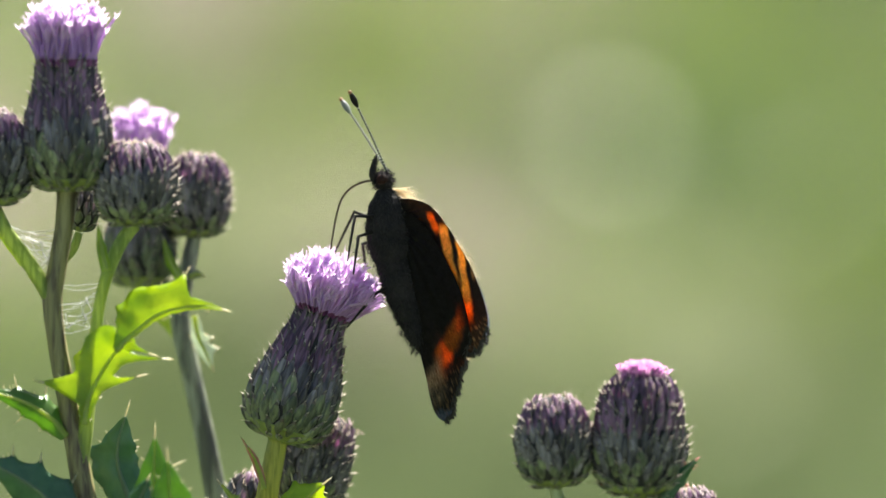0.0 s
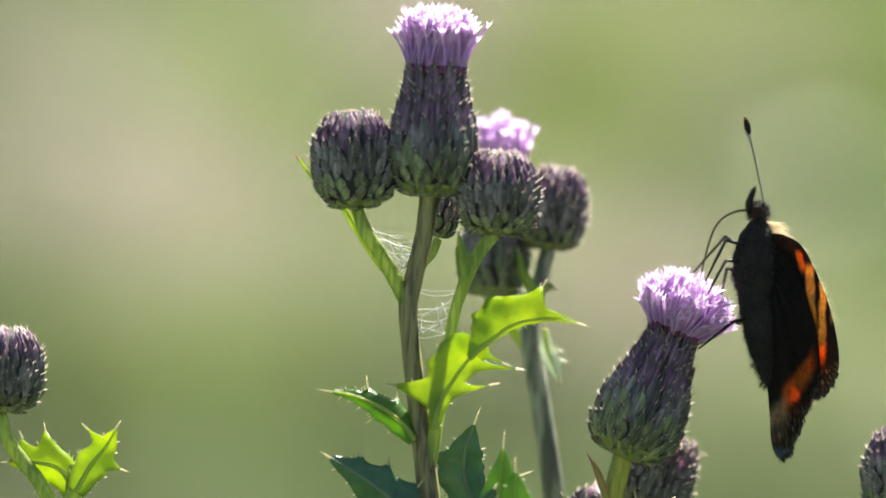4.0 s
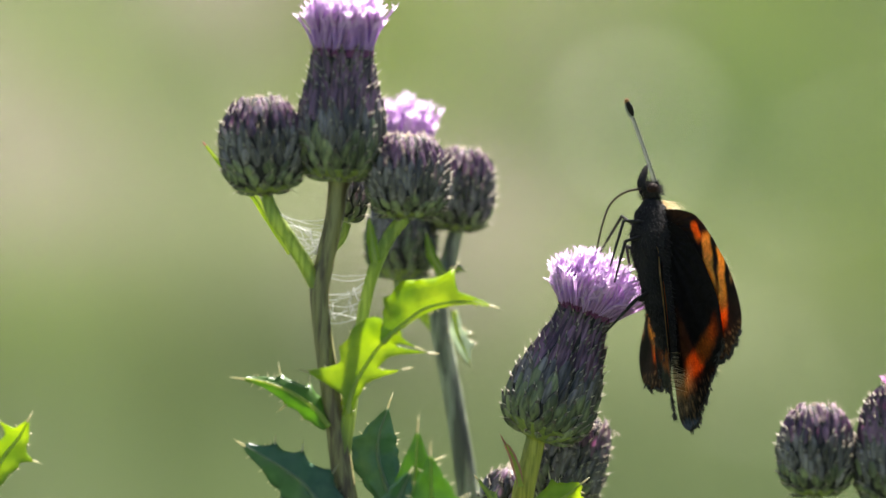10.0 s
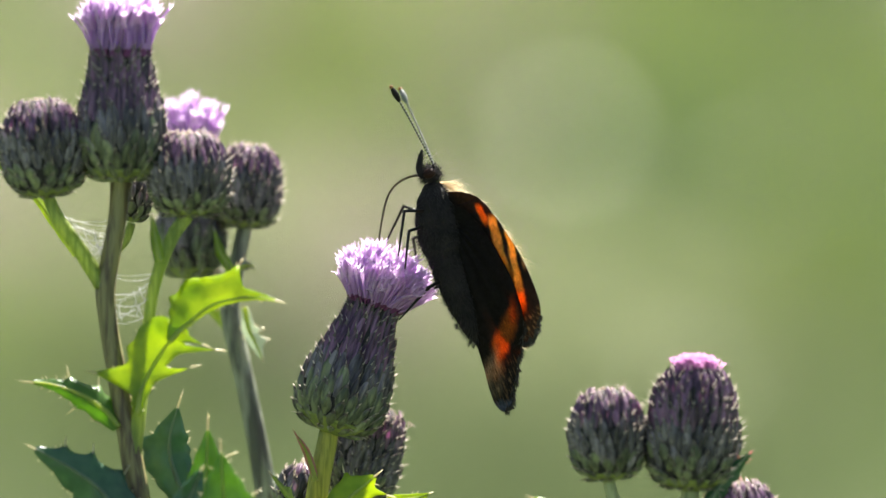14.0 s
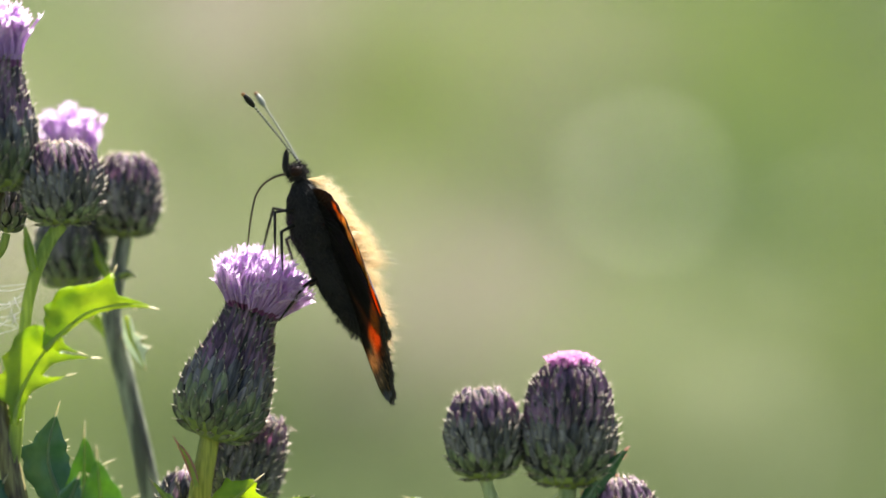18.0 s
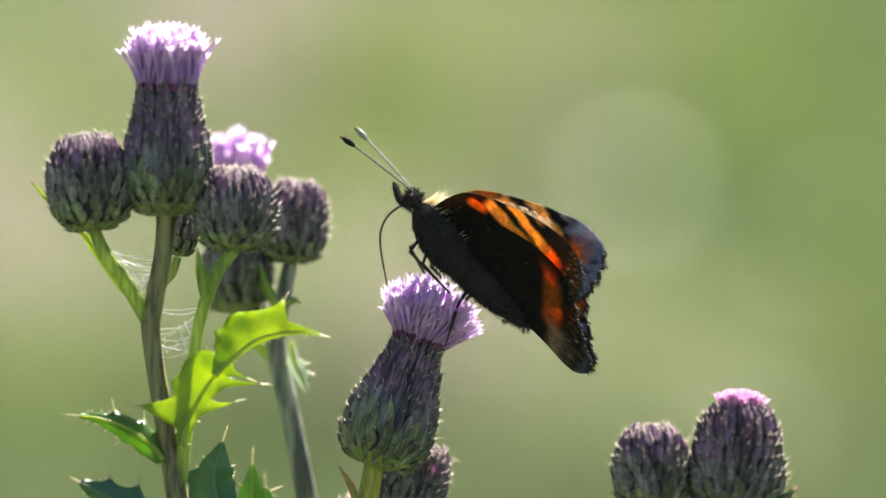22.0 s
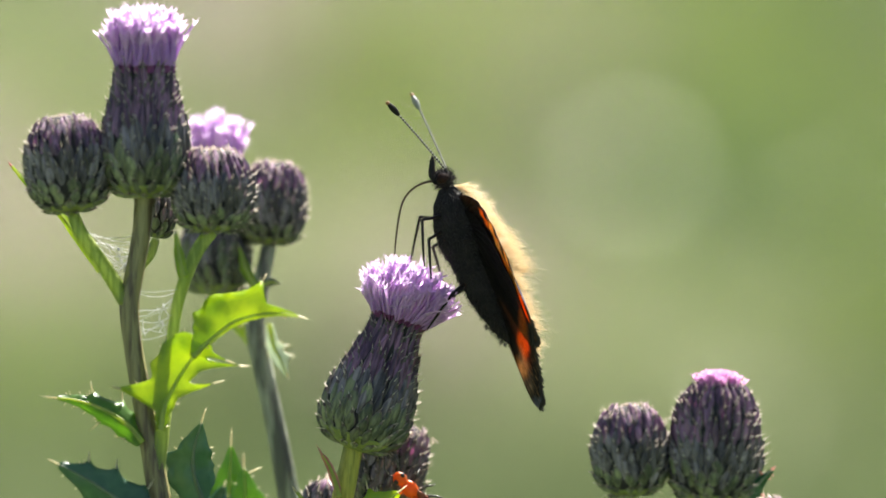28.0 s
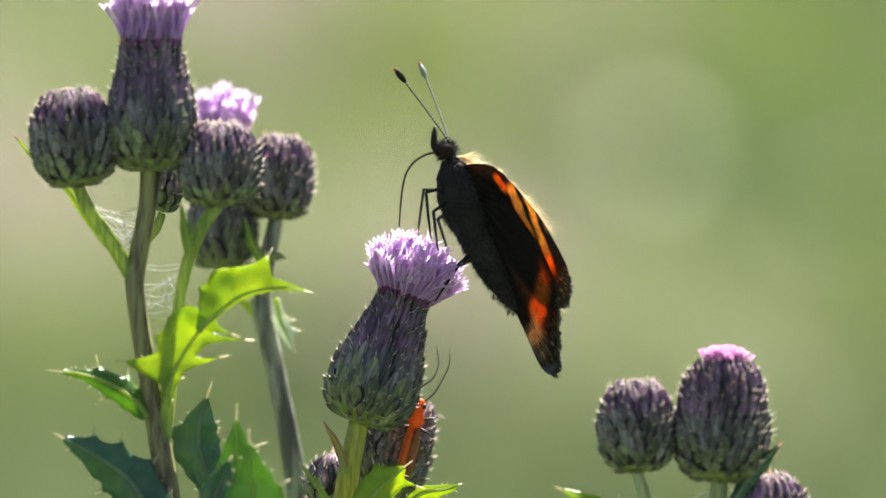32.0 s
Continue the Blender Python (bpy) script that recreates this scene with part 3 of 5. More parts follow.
    if top == "tip":
        bm = bmesh.new()
        r1 = prof[-1][1]
        for k in range(26):
            a, q = rnd.uniform(0, 6.28), rnd.uniform(0.75, 1.12)
            hair(bm, Vector((r1 * q * math.cos(a), r1 * q * math.sin(a), (length - 26 * q) * U)), Vector((math.cos(a) * 0.45 * q, math.sin(a) * 0.45 * q, 1)), rnd.uniform(16, 30) * U, 2.2 * U)
        part("bud_tip", bm, M_TIP, head, "pale spine tips round the opening")
    if tuft:
        bm = bmesh.new()
        count, tall, spread, neck, deep = tuft
        n0 = (length - (12 if top == "open" else 20)) * U
        for k in range(count):
            q = math.sqrt((k + 0.5) / count)
            a = k * 2.39996 + rnd.gauss(0, 0.1)
            stray = 1.0 if rnd.random() > 0.06 else rnd.uniform(1.5, 2.6)
            out = Vector((math.cos(a), math.sin(a), -0.25 * q)) * q * spread * stray
            way = out * 1.5 + Vector((0, 0, 1.0))
            floret(bm, Vector((neck * q * math.cos(a) * U, neck * q * math.sin(a) * U, n0)), way,
                   tall * U * rnd.uniform(0.74, 1.16) * (1.0 - 0.20 * q ** 3), rnd, 2.6 * U, 1.2, out * -0.6)
        part("floret_tuft", bm, (M_FLORET_SUNLIT if top == "open" else M_FLORET_PINK, M_FLORET_DEEP, M_FLORET_MID if top == "open" else M_FLORET_PINK), head, deep)
    return head


def leaf(parent, name, rib, widths, lobes, d, mats, bow=0.0, label="", fold=0.25, seed=1):
    """rib: (u, v) along the midrib; widths: half width at each rib point; lobes: (share, side, length, half width share, slant)."""
    root = parent.matrix_world.translation
    rnd = random.Random(seed)
    pair = [w if isinstance(w, tuple) else (w, w) for w in widths]
    pts, wl = smooth_path([Vector((u, v, 0)) for u, v in rib], [a for a, b in pair], 10)
    wr = smooth_path([Vector((u, v, 0)) for u, v in rib], [b for a, b in pair], 10)[1]
    ww = {-1: wl, 1: wr}
    n = len(pts)

    def put(p, dd):
        return at(p.x, p.y, d + dd) - root
    bm = bmesh.new()
    total = sum((b - a).length for a, b in zip(pts, pts[1:]))
    grid = []
    spines = []
    for i, p in enumerate(pts):
        t = i / (n - 1)
        dirn = (pts[min(i + 1, n - 1)] - pts[max(i - 1, 0)]).normalized()
        nor = Vector((-dirn.y, dirn.x, 0))
        row = []
        for side in (-1, 1):
            w = ww[side][i] * (1 + 0.05 * math.sin(i * 0.9 + side + seed))
            slide = 0.0
            for s0, sd, ln, wd, slant in lobes:
                if sd == side:
                    k = max(0.0, 1 - abs(t - s0) / wd)
                    w += ln * k ** 1.7
                    slide += slant * ln * k ** 1.7
            for q in ((1.0, 0.66, 0.33) if side < 0 else (0.33, 0.66, 1.0)):
                e = p + nor * side * w * q + dirn * slide * q * q
                depth = bow * math.sin(math.pi * t) + fold * w * q * UNIT * 1000 + 0.35 * noise.noise((e.x * 0.03, e.y * 0.03, seed))
                row.append(bm.verts.new(put(e, depth)))
            if side < 0:
                row.append(bm.verts.new(put(p, bow * math.sin(math.pi * t))))
        grid.append(row)
    for a, b in zip(grid, grid[1:]):
        for k in range(6):
            bm.faces.new((a[k], a[k + 1], b[k + 1], b[k]))
    blade = part(name, bm, mats[0], parent, label)
    sol = blade.modifiers.new("thick", "SOLIDIFY")
    sol.thickness, sol.offset = 0.00016, 0
    rib_bm = bmesh.new()
    tube(rib_bm, [put(p, bow * math.sin(math.pi * i / (n - 1)) - 0.16) for i, p in enumerate(pts)],
         [5.0 * U * (1 - 0.75 * i / (n - 1)) for i in range(n)], 6)
    part("midrib", rib_bm, M_RIB_DARK if mats[0] is M_LEAF_SHADED else M_RIB, blade)
    sp = bmesh.new()
    # spines: one at the tip, one on each lobe, small ones on the rim
    dirn = (pts[-1] - pts[-3]).normalized()
    hair(sp, put(pts[-1] - dirn * 2, 0), put(pts[-1] + dirn * 10, 0) - put(pts[-1], 0), mats[2] * 0.8 * U, 2.6 * U)
    for s0, sd, ln, wd, slant in lobes:
        i = min(n - 2, max(1, round(s0 * (n - 1))))
        p = pts[i]
        dirn = (pts[i + 1] - pts[i - 1]).normalized()
        nor = Vector((-dirn.y, dirn.x, 0))
        e = p + nor * sd * (ww[sd][i] + ln) * 0.98 + dirn * slant * ln * 0.96
        way = (nor * sd + dirn * slant).normalized()
        w = (ww[sd][i] + ln) * fold * UNIT * 1000
        hair(sp, put(e - way * 4, w), put(e + way * 10, w + 0.1) - put(e, w), mats[2] * 0.62 * U, 2.4 * U)
    for i in range(2, n - 2):
        for side in (-1, 1):
            if lobes and rnd.random() < 0.2:
                dirn = (pts[i + 1] - pts[i - 1]).normalized()
                nor = Vector((-dirn.y, dirn.x, 0))
                e = blade.data.vertices[i * 7 + (0 if side < 0 else 6)].co
                hair(sp, e, put(pts[i] + nor * side * 10 + dirn * 6, 0) - put(pts[i], 0), rnd.uniform(5, 10) * U, 1.3 * U)
    part("spine_fringe", sp, mats[1], blade, kind="stuff")
    return blade


def stem(parent, name, pts, d, mat, label="", to_ground=False, ridge=0.07):
    """pts: (u, v, half width)."""
    root = parent.matrix_world.translation
    places = [at(u, v, d) - root for u, v, r in pts]
    radii = [r * U for u, v, r in pts]
    if to_ground:
        last = places[-1]
        foot = Vector((0, 0, -0.01))
        for k in (0.25, 0.5, 0.75, 1.0):
            places.append(last.lerp(foot, k) + Vector((0.02 * math.sin(3.1 * k), 0.01 * math.sin(3.1 * k), 0)))
            radii.append(radii[len(pts) - 1] * (1 + 0.5 * k))
    bm = bmesh.new()
    tube(bm, places, radii, 16, ridge, steps=6)
    return part(name, bm, mat, parent, label)


def thistle(label, u, v, d):
    p = at(u, v, d)
    ob = new("thistle", None)
    ob.location = (p.x * 1.0, p.y, 0)
    bpy.context.view_layer.update()
    return tagged(ob, label, "thistle", group="thistles")


def up(du, dv, toward=0.0):
    """A way on the board (right, down), tipped toward the eye."""
    return BOARD.to_3x3() @ Vector((du, -dv, toward))


OPEN = [(0, 14), (0.03, 44), (0.1, 66), (0.22, 78), (0.36, 80), (0.55, 71), (0.75, 59), (0.9, 52), (1.0, 50)]
LEANER = [(0, 16), (0.03, 46), (0.1, 70), (0.2, 81), (0.32, 83), (0.5, 73), (0.7, 58), (0.88, 46), (1.0, 43)]
ROUND = [(0, 12), (0.05, 40), (0.15, 61), (0.32, 71), (0.55, 72), (0.74, 65), (0.87, 52), (0.95, 37), (1.0, 20)]
EGG = [(0, 16), (0.05, 50), (0.14, 70), (0.3, 80), (0.5, 79), (0.7, 73), (0.86, 63), (0.95, 51), (1.0, 37)]


def scaled(profile, k):
    return [(s, r * k) for s, r in profile]


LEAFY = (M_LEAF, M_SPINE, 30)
SHADY = (M_LEAF_SHADED, M_SPINE, 34)


def build_left_thistle():
    D = -8
    t = thistle("creeping thistle with one open head, round buds and spiny leaves", 152, 882, D)
    stem(t, "stem", [(120, 338, 19), (118, 352, 16), (114, 400, 15), (101, 476, 15.5), (93, 526, 16.5), (100, 600, 15), (116, 690, 16), (134, 790, 17), (153, 900, 19), (165, 1000, 22)],
         D, M_STEM, "ribbed brown and green stem", True, 0.12)
    stem(t, "side_stem", [(-8, 368, 10), (8, 405, 12), (40, 450, 12), (68, 492, 13), (86, 525, 12)], D, M_STEM_GREEN, "light green side stem")
    stem(t, "side_stem", [(238, 398, 12), (214, 430, 12), (192, 480, 11), (176, 540, 10), (166, 620, 10), (158, 690, 13), (148, 770, 15), (142, 850, 12)], D, M_STEM_GREEN, "light green side stem")
    flower_head(t, at(120, 340, D), up(-2, -232, 6), 232, OPEN, "open", 3, 12, label="purple scaly head with an open lilac tuft",
                tuft=(400, 112, 0.045, 53, "lilac florets, sunlit tips painted near white"), tint_top=0.42)
    flower_head(t, at(-10, 368, D), up(-16, -170, 10), 172, scaled(ROUND, 1.02), "bud", 4, 9, "flower_bud", "round purple bud, closed")
    flower_head(t, at(240, 400, D), up(0, -145, 12), 145, ROUND, "bud", 5, 9, "flower_bud", "round purple bud, closed")
    flower_head(t, at(140, 410, D + 8), up(12, -80, 0), 78, scaled(ROUND, 0.42), "bud", 6, 5, "flower_bud", "small green bud, half hidden")
    stem(t, "side_stem", [(140, 412, 7), (130, 440, 8), (112, 462, 8)], D + 6, M_STEM_GREEN)
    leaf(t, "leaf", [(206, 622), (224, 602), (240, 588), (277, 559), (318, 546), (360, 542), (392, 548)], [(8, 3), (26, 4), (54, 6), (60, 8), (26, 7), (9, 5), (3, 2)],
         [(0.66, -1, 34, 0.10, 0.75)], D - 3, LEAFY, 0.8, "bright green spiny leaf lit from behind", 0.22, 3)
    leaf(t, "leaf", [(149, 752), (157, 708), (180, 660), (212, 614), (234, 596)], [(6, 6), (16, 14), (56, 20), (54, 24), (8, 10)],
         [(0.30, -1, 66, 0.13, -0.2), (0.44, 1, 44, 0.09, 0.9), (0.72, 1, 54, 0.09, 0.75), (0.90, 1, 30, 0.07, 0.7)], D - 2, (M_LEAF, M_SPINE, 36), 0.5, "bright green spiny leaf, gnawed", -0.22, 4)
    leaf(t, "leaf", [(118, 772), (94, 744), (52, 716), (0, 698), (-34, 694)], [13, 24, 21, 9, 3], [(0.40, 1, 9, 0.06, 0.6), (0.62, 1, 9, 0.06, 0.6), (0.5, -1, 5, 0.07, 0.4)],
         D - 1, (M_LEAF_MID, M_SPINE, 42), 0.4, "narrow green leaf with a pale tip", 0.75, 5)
    leaf(t, "leaf", [(238, 905), (222, 866), (208, 820), (210, 780), (222, 738)], [(20, 12), (34, 30), (48, 38), (26, 30), (3, 3)], [(0.62, -1, 22, 0.09, 0.2)], D + 3, (M_LEAF_SHADED, M_SPINE, 44), 0.5,
         "broad leaf with shade put into its dark green, and a pale spine", 0.25, 6)
    leaf(t, "leaf", [(236, 960), (238, 915), (250, 880), (262, 850)], [(26, 20), (30, 24), (20, 18), (4, 4)], [], D - 7, (M_LEAF_SHADED, M_SPINE, 18), 0.6,
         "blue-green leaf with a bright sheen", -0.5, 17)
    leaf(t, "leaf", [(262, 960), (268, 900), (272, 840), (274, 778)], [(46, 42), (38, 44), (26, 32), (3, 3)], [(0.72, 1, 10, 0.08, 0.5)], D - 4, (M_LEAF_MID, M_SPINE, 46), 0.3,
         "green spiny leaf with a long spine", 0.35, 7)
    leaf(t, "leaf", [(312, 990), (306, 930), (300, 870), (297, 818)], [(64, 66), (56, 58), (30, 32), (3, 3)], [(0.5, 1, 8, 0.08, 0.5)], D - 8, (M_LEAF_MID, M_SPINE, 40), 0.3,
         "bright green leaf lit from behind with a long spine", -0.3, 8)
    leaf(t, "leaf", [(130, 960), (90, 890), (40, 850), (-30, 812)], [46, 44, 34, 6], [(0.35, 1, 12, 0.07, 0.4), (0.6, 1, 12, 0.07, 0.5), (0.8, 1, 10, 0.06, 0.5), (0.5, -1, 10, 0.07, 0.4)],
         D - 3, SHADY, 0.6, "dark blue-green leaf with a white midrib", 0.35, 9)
    leaf(t, "leaf", [(40, 470), (5, 419), (-37, 360), (-89, 315), (-116, 284)], [4, 6, 6, 4, 2], [], D + 5, (M_LEAF, M_SPINE_RED, 16), 0.1, "narrow green stipule with a red tip", 0.3, 10)
    leaf(t, "leaf", [(188, 480), (180, 440), (174, 402)], [9, 9, 2], [], D - 3, (M_LEAF, M_SPINE, 14), 0.1, "small pale green stipule", 0.3, 11)
    return t


def build_back_thistle():
    D = 26
    t = thistle("grey-stemmed thistle behind, with a lilac head and a round bud", 382, 882, D)
    stem(t, "stem", [(344, 418, 12), (337, 450, 13), (324, 520, 14), (318, 565, 16), (336, 650, 16), (356, 740, 16), (372, 820, 17), (386, 900, 18), (400, 1000, 20)],
         D, M_STEM_GREY, "grey ribbed stem", True, 0.14)
    stem(t, "side_stem", [(247, 508, 12), (268, 540, 12), (300, 572, 12), (324, 600, 12)], D + 2, M_STEM_GREEN)
    flower_head(t, at(345, 420, D), up(8, -145, 10), 150, scaled(ROUND, 0.86), "bud", 14, 9, "flower_bud", "round grey-purple bud, closed")
    flower_head(t, at(247, 510, D + 2), up(4, -232, 8), 214, scaled(OPEN, 0.80), "open", 15, 11, label="scaly head with a pale lilac tuft",
                tuft=(130, 130, 0.13, 40, "pale lilac florets"), tint_top=0.5)
    leaf(t, "leaf", [(344, 560), (352, 600), (362, 620), (375, 650)], [6, 12, 12, 3], [(0.4, -1, 12, 0.12, 0.3), (0.7, -1, 12, 0.12, 0.3)], D - 3, (M_LEAF_PALE, M_SPINE, 16), 0.2, "pale torn leaf on the stem", 0.3, 12)
    leaf(t, "leaf", [(322, 500), (300, 460), (290, 425)], [8, 9, 2], [], D - 4, (M_LEAF, M_SPINE, 16), 0.1, "small green stipule", 0.3, 13)
    leaf(t, "leaf", [(334, 490), (350, 485), (358, 488)], [7, 7, 2], [], D - 3, (M_STEM_GREY, M_SPINE, 14), 0.1, "small grey stipule", 0.3, 14)
    return t


def build_middle_thistle():
    D = 8
    t = thistle("creeping thistle with an open lilac head under the butterfly", 470, 882, D)
    stem(t, "stem", [(492, 778, 17), (484, 820, 18), (474, 870, 19), (462, 960, 20), (455, 1040, 21)], D, M_STEM_YELLOW, "yellow-green ribbed stem", True)
    stem(t, "side_stem", [(540, 900, 10), (520, 950, 11), (480, 1000, 12)], D + 8, M_STEM_GREEN)
    flower_head(t, at(492, 782, D), up(80, -232, -10), 250, LEANER, "open", 21, 12, label="purple scaly head with an open lilac tuft",
                tuft=(470, 114, 0.62, 44, "bright lilac florets, sunlit tips painted near white"), tint_top=0.45)
    flower_head(t, at(536, 905, D + 9), up(42, -165, 0), 178, scaled(EGG, 0.82), "bud", 22, 10, "flower_bud", "egg-shaped purple bud, closed")
    flower_head(t, at(430, 925, D + 4), up(14, -70, 0), 82, scaled(ROUND, 0.55), "bud", 23, 5, "flower_bud", "small brownish bud")
    stem(t, "side_stem", [(430, 928, 8), (440, 970, 9), (458, 1000, 9)], D + 4, M_STEM_GREEN)
    leaf(t, "leaf", [(468, 866), (460, 838), (450, 812), (438, 792)], [4, 7, 6, 3], [], D - 2, (M_SPINE_RED, M_SPINE_RED, 30), 0.1, "narrow stipule with a red tip", 0.3, 21)
    leaf(t, "leaf", [(500, 960), (520, 905), (552, 875), (572, 858)], [26, 34, 24, 5], [(0.55, -1, 16, 0.1, 0.5), (0.75, 1, 24, 0.1, 0.8), (0.4, 1, 24, 0.12, 0.6)], D - 5, LEAFY, 0.4,
         "bright green spiny leaf under the head", 0.3, 22)
    leaf(t, "leaf", [(560, 950), (600, 905), (650, 895), (668, 888)], [10, 12, 8, 2], [(0.5, 1, 8, 0.1, 0.3)], D - 2, (M_LEAF, M_SPINE, 16), 0.2, "narrow green leaf", 0.3, 23)
    leaf(t, "leaf", [(470, 960), (440, 920), (410, 880), (392, 858)], [4, 6, 5, 2], [(0.6, 1, 8, 0.1, 0.5)], D - 4, (M_STEM_GREEN, M_SPINE, 20), 0.2, "narrow green leaf", 0.3, 24)
    return t


def build_right_thistle():
    D = -9
    t = thistle("creeping thistle with three closed purple buds", 1100, 882, D)
    stem(t, "stem", [(1128, 878, 15), (1124, 930, 15), (1116, 1010, 18), (1108, 1100, 19)], D, M_STEM_PALE, "pale green ribbed stem", True)
    stem(t, "side_stem", [(982, 862, 10), (994, 900, 11), (1012, 950, 11), (1050, 1020, 12), (1110, 1095, 13)], D, M_STEM_PALE)
    flower_head(t, at(984, 864, D), up(-6, -155, 8), 160, scaled(ROUND, 0.93), "bud", 31, 9, "flower_bud", "round purple bud, closed, with white hairs")
    flower_head(t, at(1128, 880, D), up(8, -222, 6), 212, scaled(EGG, 1.02), "tip", 32, 11, "flower_bud", "egg-shaped purple bud just opening pink",
                tuft=(190, 46, 0.12, 35, "pink floret tips just showing"), tint_top=0.42)
    flower_head(t, at(1214, 1000, D + 2), up(4, -130, 10), 132, scaled(ROUND, 0.95), "bud", 33, 9, "flower_bud", "round purple bud, closed")
    stem(t, "side_stem", [(1214, 1002, 9), (1190, 1050, 10), (1120, 1110, 11)], D + 2, M_STEM_PALE)
    leaf(t, "leaf", [(1150, 920), (1176, 878), (1206, 842), (1232, 815)], [8, 15, 11, 3], [(0.35, 1, 8, 0.08, 0.4), (0.6, 1, 8, 0.08, 0.4)], D - 2, (M_LEAF_SHADED, M_SPINE_RED, 16), 0.3,
         "narrow green leaf with a red tip", 0.4, 31)
    leaf(t, "leaf", [(1040, 1000), (980, 950), (910, 920), (850, 895)], [8, 15, 14, 3], [(0.5, 1, 8, 0.08, 0.4), (0.7, -1, 8, 0.08, 0.4)], D - 3, (M_LEAF, M_SPINE, 26), 0.3,
         "pale green leaf with a whitish spine", 0.4, 32)
    return t


def build_far_left_thistle():
    D = -6
    t = thistle("spiny green thistle top beside the others", -480, 980, D)
    stem(t, "stem", [(-480, 850, 13), (-482, 900, 15), (-486, 1000, 16)], D, M_STEM_GREEN, "", True)
    leaf(t, "leaf", [(-480, 900), (-510, 860), (-560, 850), (-600, 852)], [20, 30, 26, 4], [(0.5, 1, 34, 0.14, 0.4), (0.75, 1, 24, 0.12, 0.5), (0.5, -1, 20, 0.1, 0.4)], D, LEAFY, 0.4, "bright green spiny leaf", 0.3, 41)
    leaf(t, "leaf", [(-480, 900), (-455, 850), (-430, 815), (-415, 785)], [16, 30, 20, 4], [(0.5, 1, 24, 0.12, 0.4), (0.7, -1, 30, 0.12, 0.2)], D - 2, LEAFY, 0.4, "bright green spiny leaf", -0.3, 42)
    flower_head(t, at(-620, 765, D), up(0, -145, 8), 148, ROUND, "bud", 43, 9, "flower_bud", "round purple bud, closed")
    stem(t, "side_stem", [(-620, 768, 11), (-600, 820, 12), (-540, 890, 12), (-486, 990, 13)], D, M_STEM_GREEN)
    return t


LEFT = build_left_thistle()
BACK = build_back_thistle()
MIDDLE = build_middle_thistle()
RIGHT = build_right_thistle()
FAR_LEFT = build_far_left_thistle()


# ---- butterfly ----
def wing_outline(kind, n=64):
    """(u, v) round a wing, from the hinge; u runs back along the body, v out from it, in plan units."""
    if kind == "fore":
        key = [(40, 4), (48, 40), (70, 80), (130, 121), (200, 157), (250, 172), (290, 170), (312, 153), (327, 133), (335, 112), (338, 95), (330, 68), (300, 43), (200, 13), (110, 0)]
    else:
        key = [(60, 0), (78, 38), (140, 78), (220, 108), (295, 114), (336, 94), (364, 72), (386, 56), (402, 46), (420, 38), (436, 25), (445, 8), (430, -6), (405, -10), (360, -10), (300, -12), (200, -12), (110, -8)]
    pts, _ = smooth_path([Vector((u, v, 0)) for u, v in key + key[:1]], [0] * (len(key) + 1), 11)
    out = []
    for i, p in enumerate(pts[:-1]):
        w = 0.0
        edge = p.x > 310 and p.y > 14
        if edge:
            w = 7.0 * abs(math.sin(p.y * 0.16 + p.x * 0.03)) - 5 + 5.0 * noise.noise((p.x * 0.2, p.y * 0.2, 1))
        out.append((p.x + w, p.y + w * 0.3))
    return out


def smooth_step(a, b, x):
    t = min(1, max(0, (x - a) / (b - a)))
    return t * t * (3 - 2 * t)


def blend(c, d, k):
    return tuple(a + (b - a) * k for a, b in zip(c, d))


# GOLD, SLATE and the upper orange hold added sunlight in their colour
BLACK, BROWN, ORANGE, YELLOW, STRAW, BLUE, WHITE, GOLD, SLATE = (0.018, 0.015, 0.015), (0.035, 0.023, 0.016), (0.84, 0.25, 0.016), (0.90, 0.56, 0.13), (0.30, 0.20, 0.11), (0.20, 0.32, 0.62), (0.72, 0.74, 0.78), (0.70, 0.49, 0.22), (0.27, 0.35, 0.54)


